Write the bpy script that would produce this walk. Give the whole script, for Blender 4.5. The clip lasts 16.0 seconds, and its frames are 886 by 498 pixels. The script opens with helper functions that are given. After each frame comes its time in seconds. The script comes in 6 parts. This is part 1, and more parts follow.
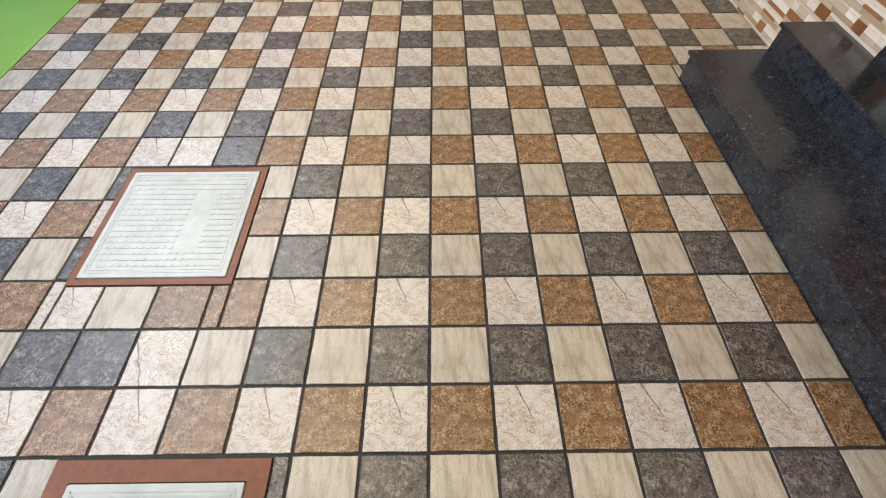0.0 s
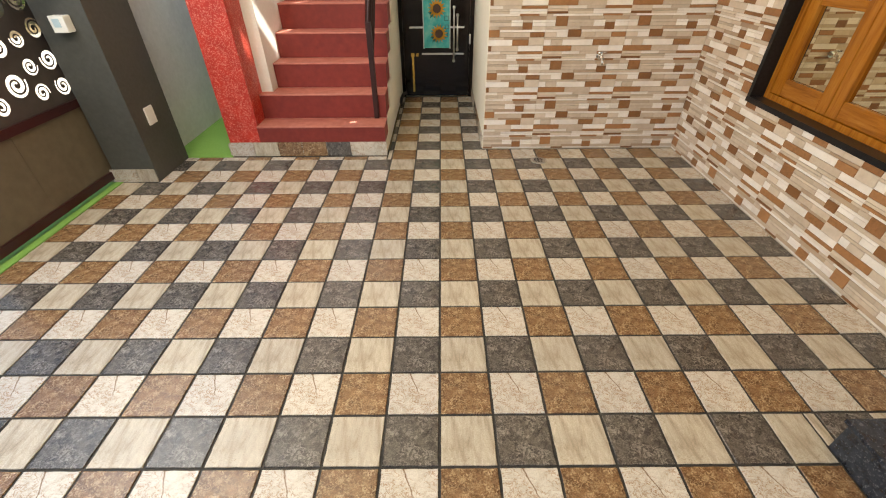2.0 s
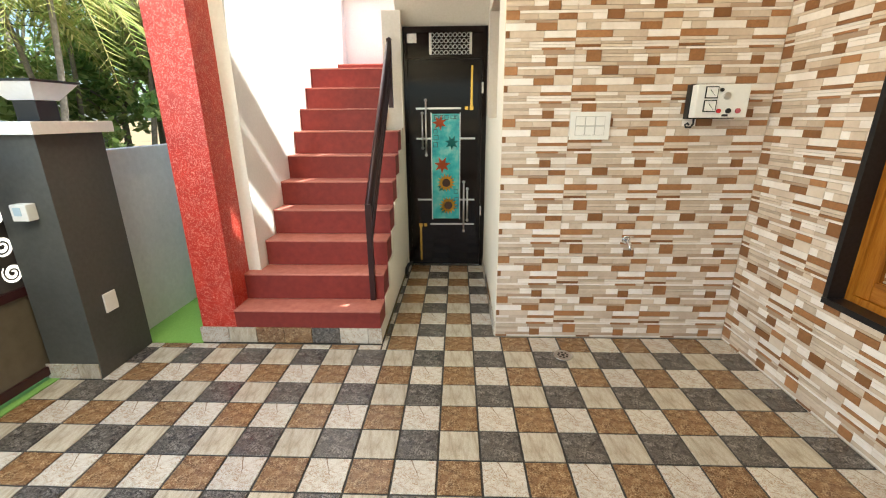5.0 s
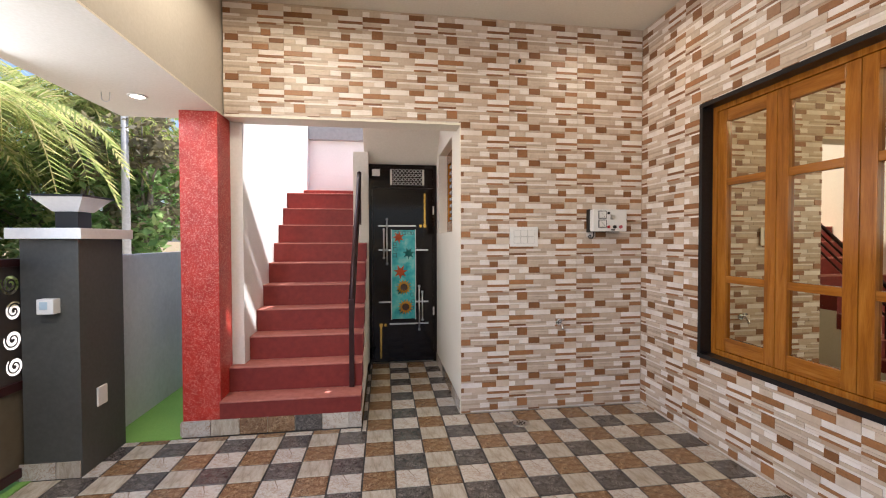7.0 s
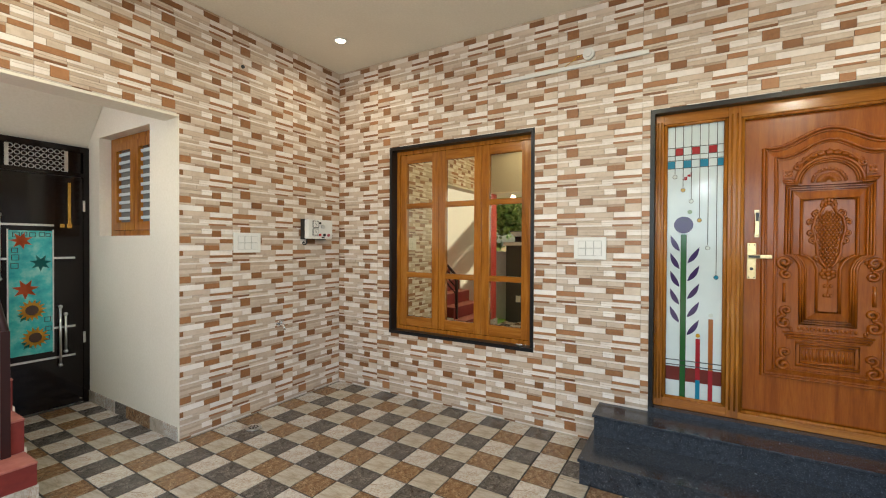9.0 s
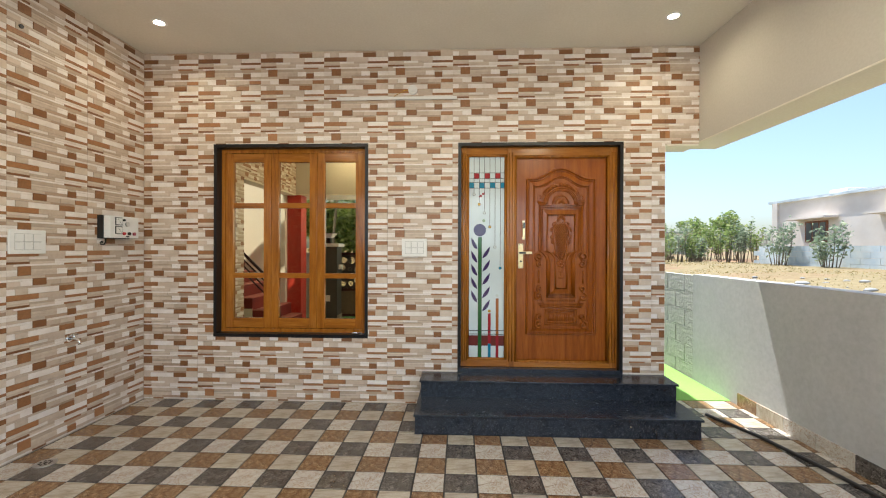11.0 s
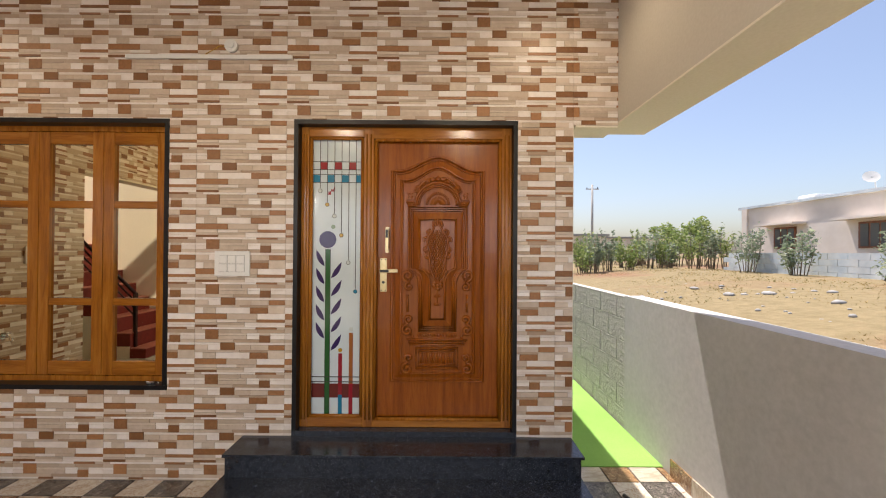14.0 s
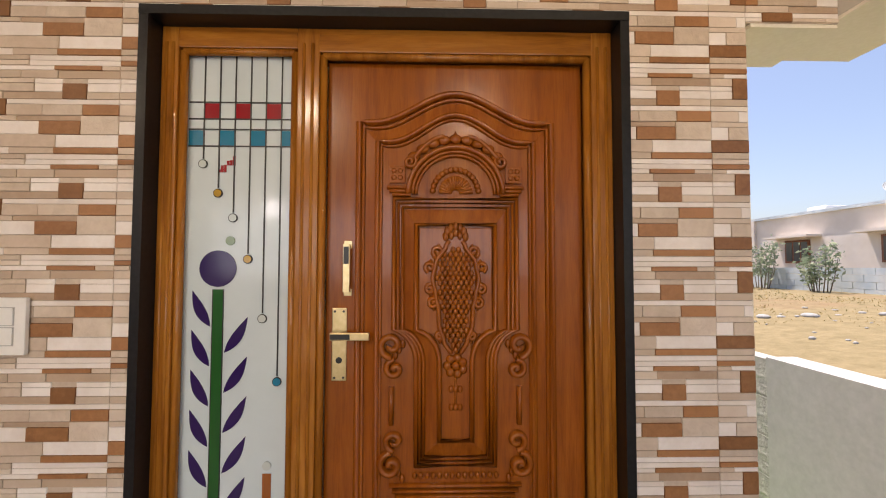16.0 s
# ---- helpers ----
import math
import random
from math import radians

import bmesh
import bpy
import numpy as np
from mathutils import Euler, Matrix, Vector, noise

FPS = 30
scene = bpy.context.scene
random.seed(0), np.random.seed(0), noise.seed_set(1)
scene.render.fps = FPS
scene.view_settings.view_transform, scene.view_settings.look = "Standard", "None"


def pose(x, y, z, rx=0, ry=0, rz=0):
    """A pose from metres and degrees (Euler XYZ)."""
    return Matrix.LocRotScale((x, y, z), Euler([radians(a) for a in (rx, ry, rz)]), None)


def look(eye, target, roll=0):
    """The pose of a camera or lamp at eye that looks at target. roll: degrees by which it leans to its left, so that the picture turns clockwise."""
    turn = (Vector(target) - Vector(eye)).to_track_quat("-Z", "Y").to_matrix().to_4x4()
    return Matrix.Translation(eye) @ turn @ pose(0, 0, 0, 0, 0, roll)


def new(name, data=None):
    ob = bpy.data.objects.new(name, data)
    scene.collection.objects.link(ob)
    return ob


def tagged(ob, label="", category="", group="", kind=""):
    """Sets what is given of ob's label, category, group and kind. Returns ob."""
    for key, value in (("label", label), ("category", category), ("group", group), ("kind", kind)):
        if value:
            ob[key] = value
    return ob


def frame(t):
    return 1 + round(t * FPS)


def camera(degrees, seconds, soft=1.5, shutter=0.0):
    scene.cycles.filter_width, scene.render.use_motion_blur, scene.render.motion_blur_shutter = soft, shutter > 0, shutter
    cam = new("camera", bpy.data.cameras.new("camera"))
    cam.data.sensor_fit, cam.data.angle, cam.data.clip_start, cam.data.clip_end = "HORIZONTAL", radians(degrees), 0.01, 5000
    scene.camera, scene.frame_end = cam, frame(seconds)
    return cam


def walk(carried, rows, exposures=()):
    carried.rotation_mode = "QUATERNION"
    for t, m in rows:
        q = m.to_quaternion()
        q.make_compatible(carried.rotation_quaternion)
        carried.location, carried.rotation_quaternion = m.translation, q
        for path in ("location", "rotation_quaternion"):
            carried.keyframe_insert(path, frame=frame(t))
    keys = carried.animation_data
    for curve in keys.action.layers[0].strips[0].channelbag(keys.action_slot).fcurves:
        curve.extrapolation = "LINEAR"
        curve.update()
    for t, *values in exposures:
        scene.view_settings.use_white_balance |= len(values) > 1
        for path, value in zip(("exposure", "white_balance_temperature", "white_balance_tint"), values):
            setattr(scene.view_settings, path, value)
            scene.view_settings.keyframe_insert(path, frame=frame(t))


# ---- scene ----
cam = camera(93.4, 16.0, soft=1.1)
PATH = [
    (0, (0.005, 0.026, 1.341), (0.014, 1.171, -0.299), -0.2),
    (0.5, (-0.007, 0.269, 1.349), (0.011, 1.563, -0.176), -0.1),
    (1, (-0.026, 0.594, 1.398), (-0.018, 2.017, -0.005), -0.5),
    (1.5, (-0.01, 0.955, 1.431), (-0.01, 2.487, 0.145), -0.8),
    (2, (-0.021, 1.324, 1.420), (-0.020, 2.941, 0.244), -0.4),
    (2.5, (0.012, 1.694, 1.422), (-0.005, 3.367, 0.325), -0.6),
    (3, (0.086, 2.016, 1.432), (0.047, 3.727, 0.397), -0.7),
    (3.5, (0.092, 2.13, 1.434), (0.039, 3.875, 0.457), -0.6),
    (4, (0.079, 2.131, 1.436), (0.018, 3.921, 0.546), -0.4),
    (4.5, (0.055, 2.09, 1.484), (-0.009, 3.937, 0.72), -0.3),
    (5, (0.05, 2.008, 1.523), (-0.018, 3.916, 0.925), -0.4),
    (5.2, (0.041, 1.953, 1.529), (-0.02, 3.882, 1.005), -0.3),
    (7.3, (-0.448, 1.325, 1.437), (0.027, 3.268, 1.42), -0.1),
    (7.5, (-0.558, 1.367, 1.456), (0.075, 3.264, 1.434), 0.1),
    (8, (-0.817, 1.35, 1.455), (0.211, 3.066, 1.44), 0.3),
    (8.5, (-1.079, 1.394, 1.469), (0.346, 2.796, 1.452), 0.2),
    (9, (-1.31, 1.505, 1.463), (0.406, 2.531, 1.443), 0.3),
    (9.5, (-1.55, 1.646, 1.453), (0.345, 2.284, 1.435), 0.5),
    (11.8, (-1.922, 1.752, 1.439), (0.078, 1.757, 1.443), 0.1),
    (12, (-1.914, 1.635, 1.44), (0.086, 1.627, 1.445), 0.1),
    (12.5, (-1.859, 1.311, 1.436), (0.141, 1.302, 1.438), 0.0),
    (13, (-1.690, 1.028, 1.472), (0.310, 1.022, 1.465), 0.2),
    (13.5, (-1.332, 0.825, 1.517), (0.668, 0.820, 1.517), 0.3),
    (14, (-0.840, 0.766, 1.530), (1.160, 0.766, 1.544), 0.4),
    (14.5, (-0.362, 0.774, 1.557), (1.638, 0.769, 1.606), 0.3),
    (15, (0.094, 0.780, 1.586), (2.092, 0.765, 1.670), 0.2),
    (15.5, (0.467, 0.831, 1.604), (2.464, 0.800, 1.704), 0.2),
    (16, (0.691, 0.876, 1.618), (2.689, 0.829, 1.701), 0.1),
]
walk(cam, [(t, look(eye, target, roll)) for t, eye, target, roll in PATH],
     exposures=[(0.0, 1.50, 6350, 10), (1.5, 1.54, 6700, 9), (2.0, 1.58, 6950, 8), (3.0, 1.78, 6400, 4), (5.0, 1.72, 6250, 3), (7.5, 1.14, 5950, 18), (8.6, 1.24, 6000, 5), (9.5, 1.22, 6000, 5), (12.5, 0.94, 6250, 12), (14.0, 0.74, 6700, 17), (15.0, 0.62, 6850, 18), (16.0, 0.82, 6800, 20)])

# world, sun, exposure
SUN = Vector((0.33, 0.115, 1.0)).normalized()
world = bpy.data.worlds.new("sky")
scene.world = world
world.use_nodes = True
wn = world.node_tree.nodes
sky = wn.new("ShaderNodeTexSky")
sky.sky_type, sky.sun_disc = "NISHITA", False
sky.sun_elevation, sky.sun_rotation = math.asin(SUN.z), math.atan2(SUN.x, SUN.y)
sky.air_density, sky.dust_density, sky.ozone_density = 1.0, 2.2, 2.0
wn["Background"].inputs["Strength"].default_value = 0.115
world.node_tree.links.new(sky.outputs["Color"], wn["Background"].inputs["Color"])
sun = new("sun", bpy.data.lights.new("sun", "SUN"))
sun.data.energy, sun.data.angle, sun.data.color = 5.0, radians(0.5), (1.0, 0.95, 0.87)
sun.matrix_world = look(tuple(SUN * 30), (0, 0, 0))


# Lamp watts: ceiling pair, added west row, canopy row with added fill.
LAMP, WEST_FILL, CANOPY_LAMP_FILL = 5.5, 23.0, 8.0
daylight = new("daylight_west", bpy.data.lights.new("daylight_west", "AREA"))
daylight.data.shape, daylight.data.size, daylight.data.size_y = "RECTANGLE", 4.4, 0.9
daylight.data.energy, daylight.data.color = 22.0, (0.88, 0.94, 1.0)
daylight.matrix_world = look((-2.30, 1.6, 1.93), (0.0, 1.6, 1.45))


# ---- mesh helpers ----
def box(bm, x0, x1, y0, y1, z0, z1, bevel=0.0, m=0):
    vs = [bm.verts.new(p) for p in ((x0, y0, z0), (x1, y0, z0), (x1, y1, z0), (x0, y1, z0), (x0, y0, z1), (x1, y0, z1), (x1, y1, z1), (x0, y1, z1))]
    fs = [bm.faces.new([vs[i] for i in q]) for q in ((3, 2, 1, 0), (4, 5, 6, 7), (0, 1, 5, 4), (1, 2, 6, 5), (2, 3, 7, 6), (3, 0, 4, 7))]
    for f in fs:
        f.material_index = m
    if bevel:
        es = {e for f in fs for e in f.edges}
        bmesh.ops.bevel(bm, geom=list(es), offset=bevel, segments=2, affect="EDGES", profile=0.6)


def frustum(bm, cx, cy, z0, z1, w0, d0, w1, d1, m=0):
    lo = [bm.verts.new((cx + a * w0 / 2, cy + b * d0 / 2, z0)) for a, b in ((-1, -1), (1, -1), (1, 1), (-1, 1))]
    hi = [bm.verts.new((cx + a * w1 / 2, cy + b * d1 / 2, z1)) for a, b in ((-1, -1), (1, -1), (1, 1), (-1, 1))]
    fs = [bm.faces.new(lo[::-1]), bm.faces.new(hi)] + [bm.faces.new((lo[i], lo[(i + 1) % 4], hi[(i + 1) % 4], hi[i])) for i in range(4)]
    for f in fs:
        f.material_index = m


def tube(bm, pts, r, seg=8, r_end=None, closed=False, squash=None):
    """A round bar along pts; squash=(axis, factor) flattens it along one world axis."""
    pts = [Vector(p) for p in pts]
    n = len(pts)
    rings = []
    ref = None
    for i, p in enumerate(pts):
        a = pts[(i - 1) % n] if (i or closed) else p
        b = pts[(i + 1) % n] if (i < n - 1 or closed) else p
        d = (b - a).normalized()
        if ref is None:
            ref = Vector((0, 0, 1)) if abs(d.z) < 0.9 else Vector((1, 0, 0))
        s = d.cross(ref).normalized()
        t = s.cross(d).normalized()
        ref = t
        rr = r if r_end is None else r + (r_end - r) * i / max(1, n - 1)
        ring = []
        for k in range(seg):
            an = 2 * math.pi * k / seg
            o = (s * math.cos(an) + t * math.sin(an)) * rr
            if squash:
                o[squash[0]] *= squash[1]
            ring.append(bm.verts.new(p + o))
        rings.append(ring)
    m = n if closed else n - 1
    for i in range(m):
        for k in range(seg):
            f = bm.faces.new((rings[i][k], rings[i][(k + 1) % seg], rings[(i + 1) % n][(k + 1) % seg], rings[(i + 1) % n][k]))
            f.smooth = True
    if not closed:
        bm.faces.new(rings[0][::-1])
        bm.faces.new(rings[-1])


def ball(bm, c, r, sx=1.0, sy=1.0, sz=1.0, seg=10):
    g = bmesh.ops.create_uvsphere(bm, u_segments=seg, v_segments=max(5, seg // 2 + 1), radius=r)
    for v in g["verts"]:
        v.co = Vector((v.co.x * sx, v.co.y * sy, v.co.z * sz)) + Vector(c)
        for f in v.link_faces:
            f.smooth = True


def disc(bm, c, r, axis, depth, seg=20):
    """A short cylinder centred at c along axis 0, 1 or 2."""
    a = [0, 0, 0]
    a[axis] = depth / 2
    tube(bm, [Vector(c) - Vector(a), Vector(c) + Vector(a)], r, seg)
    for f in bm.faces:
        if len(f.verts) > 4:
            f.smooth = False


def finish(name, bm, mats, smooth_angle=None):
    bmesh.ops.recalc_face_normals(bm, faces=bm.faces)
    me = bpy.data.meshes.new(name)
    bm.to_mesh(me)
    bm.free()
    for m in mats if isinstance(mats, (list, tuple)) else [mats]:
        me.materials.append(m)
    return me


def thing(name, at, label, category, group="", kind=""):
    ob = new(name)
    ob.location = at
    ob.empty_display_size = 0.1
    return tagged(ob, label, category, group, kind)


def base_of(ob):
    m = Matrix.Identity(4)
    while ob:
        m = Matrix.Translation(ob.location) @ m
        ob = ob.parent
    return m


def part(name, bm, material, parent, label=""):
    """Links a bmesh drawn in world metres as one mesh under parent."""
    me = finish(name, bm, material)
    me.transform(base_of(parent).inverted())
    ob = new(name, me)
    ob.parent = parent
    return tagged(ob, label)


def solid(name, bm, material, label, category, kind="structure", group=""):
    return tagged(new(name, finish(name, bm, material)), label, category, group, kind)


def B(*boxes, bevel=0.0):
    bm = bmesh.new()
    for b in boxes:
        box(bm, *b, bevel=bevel)
    return bm


def T(*args, **kw):
    bm = bmesh.new()
    tube(bm, *args, **kw)
    return bm


# ---- materials ----
def nodes_of(name):
    m = bpy.data.materials.new(name)
    m.use_nodes = True
    nt = m.node_tree
    return m, nt, nt.nodes["Principled BSDF"]


def put_coords(nt, scale=(1, 1, 1), random_shift=False):
    tc = nt.nodes.new("ShaderNodeTexCoord")
    mp = nt.nodes.new("ShaderNodeMapping")
    mp.inputs["Scale"].default_value = scale
    nt.links.new(tc.outputs["Object"], mp.inputs["Vector"])
    if random_shift:
        oi = nt.nodes.new("ShaderNodeObjectInfo")
        mul = nt.nodes.new("ShaderNodeMath")
        mul.operation = "MULTIPLY"
        mul.inputs[1].default_value = 37.0
        nt.links.new(oi.outputs["Random"], mul.inputs[0])
        nt.links.new(mul.outputs[0], mp.inputs["Location"])
    return mp.outputs["Vector"]


def put_noise(nt, vec, scale, detail=4.0, rough=0.55, distortion=0.0):
    n = nt.nodes.new("ShaderNodeTexNoise")
    n.inputs["Scale"].default_value, n.inputs["Detail"].default_value = scale, detail
    n.inputs["Roughness"].default_value, n.inputs["Distortion"].default_value = rough, distortion
    nt.links.new(vec, n.inputs["Vector"])
    return n.outputs["Fac"]


def put_ramp(nt, fac, stops):
    r = nt.nodes.new("ShaderNodeValToRGB")
    while len(r.color_ramp.elements) < len(stops):
        r.color_ramp.elements.new(0.5)
    for e, (p, c) in zip(r.color_ramp.elements, stops):
        e.position, e.color = p, (*c, 1) if len(c) == 3 else c
    nt.links.new(fac, r.inputs["Fac"])
    return r.outputs["Color"]


def put_mix(nt, fac, a, b, mode="MIX"):
    x = nt.nodes.new("ShaderNodeMix")
    x.data_type, x.blend_type = "RGBA", mode
    for v, i in ((fac, 0), (a, 6), (b, 7)):
        if isinstance(v, (int, float)):
            x.inputs[i].default_value = v
        elif isinstance(v, tuple):
            x.inputs[i].default_value = (*v, 1)
        else:
            nt.links.new(v, x.inputs[i])
    return x.outputs[2]


def put_bump(nt, bsdf, height, strength, distance=0.002):
    b = nt.nodes.new("ShaderNodeBump")
    b.inputs["Strength"].default_value, b.inputs["Distance"].default_value = strength, distance
    nt.links.new(height, b.inputs["Height"])
    nt.links.new(b.outputs["Normal"], bsdf.inputs["Normal"])


def surface(name, c1, c2, scale=20.0, rough=0.5, bump=0.1, metal=0.0, stretch=(1, 1, 1), large=1.2, coat=0.0, wear=0.12, dist=0.002, spec=0.5):
    """A plain surface with grain at one scale and stains at a larger one."""
    m, nt, p = nodes_of(name)
    v = put_coords(nt, stretch)
    fine = put_noise(nt, v, scale, 6)
    big = put_noise(nt, v, large, 3)
    col = put_ramp(nt, fine, [(0.3, c1), (0.7, c2)])
    dark = put_ramp(nt, big, [(0.3, (1 - wear,) * 3), (0.65, (1, 1, 1))])
    nt.links.new(put_mix(nt, 1.0, col, dark, "MULTIPLY"), p.inputs["Base Color"])
    rr = put_ramp(nt, big, [(0.2, (min(1, rough * 1.25),) * 3), (0.8, (rough * 0.85,) * 3)])
    nt.links.new(rr, p.inputs["Roughness"])
    p.inputs["Metallic"].default_value = metal
    p.inputs["Coat Weight"].default_value = coat
    p.inputs["Specular IOR Level"].default_value = spec
    if bump:
        put_bump(nt, p, fine, bump, dist)
    return m


def plain(name, c, rough=0.4, metal=0.0, emit=0.0, spec=0.5):
    m, nt, p = nodes_of(name)
    p.inputs["Base Color"].default_value = (*c, 1)
    p.inputs["Roughness"].default_value, p.inputs["Metallic"].default_value = rough, metal
    p.inputs["Specular IOR Level"].default_value = spec
    if emit:
        p.inputs["Emission Color"].default_value = (*c, 1)
        p.inputs["Emission Strength"].default_value = emit
    return m


def wood(name, dark, mid, light, along=(9, 9, 0.7), rough=0.16, coat=0.0):
    m, nt, p = nodes_of(name)
    v = put_coords(nt, along)
    g = put_noise(nt, v, 3.2, 8, 0.6, 0.6)
    f = put_noise(nt, put_coords(nt, tuple(a * 9 for a in along)), 3.0, 3)
    col = put_ramp(nt, g, [(0.28, dark), (0.5, mid), (0.72, light)])
    pores = put_ramp(nt, f, [(0.35, (0.85, 0.82, 0.78)), (0.55, (1, 1, 1))])
    nt.links.new(put_mix(nt, 0.8, col, pores, "MULTIPLY"), p.inputs["Base Color"])
    p.inputs["Roughness"].default_value, p.inputs["Coat Weight"].default_value = rough, coat
    p.inputs["Specular IOR Level"].default_value = 0.36
    put_bump(nt, p, f, 0.06, 0.001)
    return m


def strip_material(name, c1, c2, bump, rough=0.42, scale=60.0):
    m, nt, p = nodes_of(name)
    v = put_coords(nt, random_shift=True)
    geo = nt.nodes.new("ShaderNodeNewGeometry")
    n = put_noise(nt, v, scale, 5, 0.6, 0.4)
    big = put_noise(nt, v, 9.0, 2)
    fac = put_mix(nt, 0.5, n, geo.outputs["Random Per Island"])
    col = put_ramp(nt, fac, [(0.3, c1), (0.7, c2)])
    st = put_ramp(nt, big, [(0.3, (0.9, 0.88, 0.86)), (0.6, (1, 1, 1))])
    nt.links.new(put_mix(nt, 1.0, col, st, "MULTIPLY"), p.inputs["Base Color"])
    p.inputs["Roughness"].default_value = rough
    put_bump(nt, p, n, bump, 0.003)
    return m


def put_math(nt, op, a, b=0.0, clamp=False):
    n = nt.nodes.new("ShaderNodeMath")
    n.operation, n.use_clamp = op, clamp
    for v, i in ((a, 0), (b, 1)):
        if isinstance(v, (int, float)):
            n.inputs[i].default_value = v
        else:
            nt.links.new(v, n.inputs[i])
    return n.outputs[0]


def floor_material(name, stops, scale, stretch=(1, 1, 1), vein=None, speck=None, curl=None, rough=0.27, grain=0.5):
    """One printed stone-look square: tone, grain and relief, the same print on every tile."""
    m, nt, p = nodes_of(name)
    v = put_coords(nt, stretch)
    iso = put_coords(nt)
    n = put_noise(nt, v, scale, 8, 0.66, 0.8)
    col = put_ramp(nt, n, stops)
    fine = put_noise(nt, iso, 210.0, 4, 0.65, 0.3)
    relief = put_noise(nt, iso, 85.0, 6, 0.7, 1.2)
    if vein:
        # scattered broken veins and one long crack running down from the edge
        a = put_noise(nt, iso, 17.0, 6, 0.68, 2.2)
        line = put_ramp(nt, a, [(0.462, (0, 0, 0)), (0.490, (1, 1, 1)), (0.515, (0, 0, 0))])
        patch = put_ramp(nt, put_noise(nt, iso, 9.0, 3), [(0.34, (0.1, 0.1, 0.1)), (0.50, (1, 1, 1))])
        col = put_mix(nt, put_mix(nt, 1.0, line, patch, "MULTIPLY"), col, vein)
        sep = nt.nodes.new("ShaderNodeSeparateXYZ")
        nt.links.new(iso, sep.inputs[0])
        wob = put_math(nt, "MULTIPLY", put_math(nt, "SUBTRACT", put_noise(nt, iso, 30.0, 3), 0.5), 0.022)
        u = put_math(nt, "ADD", put_math(nt, "ADD", sep.outputs[0], put_math(nt, "MULTIPLY", sep.outputs[1], 0.42)), wob)
        off = put_math(nt, "ABSOLUTE", put_math(nt, "SUBTRACT", u, 0.158))
        near = put_math(nt, "SUBTRACT", 1.0, put_math(nt, "MULTIPLY", off, 240.0), True)
        high = put_math(nt, "MULTIPLY", put_math(nt, "SUBTRACT", sep.outputs[1], 0.088), 60.0, True)
        crack = put_math(nt, "MULTIPLY", near, high, True)
        col = put_mix(nt, crack, col, tuple(c * 0.55 for c in vein))
    if curl:
        a = put_noise(nt, iso, 24.0, 3, 0.5, 1.8)
        patch = put_ramp(nt, put_noise(nt, iso, 8.0, 2), [(0.48, (0, 0, 0)), (0.60, (0.75, 0.75, 0.75))])
        line = put_ramp(nt, a, [(0.475, (0, 0, 0)), (0.495, (1, 1, 1)), (0.515, (0, 0, 0))])
        col = put_mix(nt, put_mix(nt, 1.0, line, patch, "MULTIPLY"), col, curl)
    if speck:
        s = put_ramp(nt, relief, [(0.46, (0, 0, 0)), (0.58, (1, 1, 1))])
        cloud = put_ramp(nt, put_noise(nt, iso, 13.0, 4, 0.6, 1.5), [(0.36, (0.12, 0.12, 0.12)), (0.62, (1, 1, 1))])
        col = put_mix(nt, put_mix(nt, 1.0, s, cloud, "MULTIPLY"), col, speck)
    tone = put_ramp(nt, fine, [(0.32, (1 - grain * 0.7,) * 3), (0.62, (1 + grain * 0.3,) * 3)])
    col = put_mix(nt, 1.0, col, tone, "MULTIPLY")
    oi = nt.nodes.new("ShaderNodeObjectInfo")
    var = put_ramp(nt, oi.outputs["Random"], [(0.0, (0.90, 0.90, 0.92)), (1.0, (1.04, 1.03, 1.0))])
    nt.links.new(put_mix(nt, 1.0, col, var, "MULTIPLY"), p.inputs["Base Color"])
    p.inputs["Specular IOR Level"].default_value = 0.8
    p.inputs["Roughness"].default_value = rough
    put_bump(nt, p, relief, 0.35, 0.003)
    return m


def granite(name):
    m, nt, p = nodes_of(name)
    v = put_coords(nt)
    a = put_noise(nt, v, 140.0, 3, 0.7)
    b = put_noise(nt, v, 30.0, 4, 0.6)
    col = put_ramp(nt, b, [(0.35, (0.010, 0.012, 0.018)), (0.7, (0.030, 0.037, 0.052))])
    col = put_mix(nt, put_ramp(nt, a, [(0.57, (0, 0, 0)), (0.70, (1, 1, 1))]), col, (0.13, 0.145, 0.172))
    nt.links.new(col, p.inputs["Base Color"])
    nt.links.new(put_ramp(nt, b, [(0.3, (0.12,) * 3), (0.7, (0.28,) * 3)]), p.inputs["Roughness"])
    return m


def red_stone(name):
    m, nt, p = nodes_of(name)
    v = put_coords(nt)
    a = put_noise(nt, v, 46.0, 3, 0.5, 2.2)
    b = put_noise(nt, v, 8.0, 3)
    base = put_ramp(nt, b, [(0.3, (0.40, 0.016, 0.010)), (0.7, (0.55, 0.032, 0.018))])
    curl = put_ramp(nt, a, [(0.545, (0, 0, 0)), (0.585, (0.9, 0.9, 0.9)), (0.635, (0, 0, 0))])
    nt.links.new(put_mix(nt, curl, base, (0.80, 0.34, 0.26)), p.inputs["Base Color"])
    p.inputs["Roughness"].default_value = 0.38
    put_bump(nt, p, a, 0.9, 0.004)
    return m


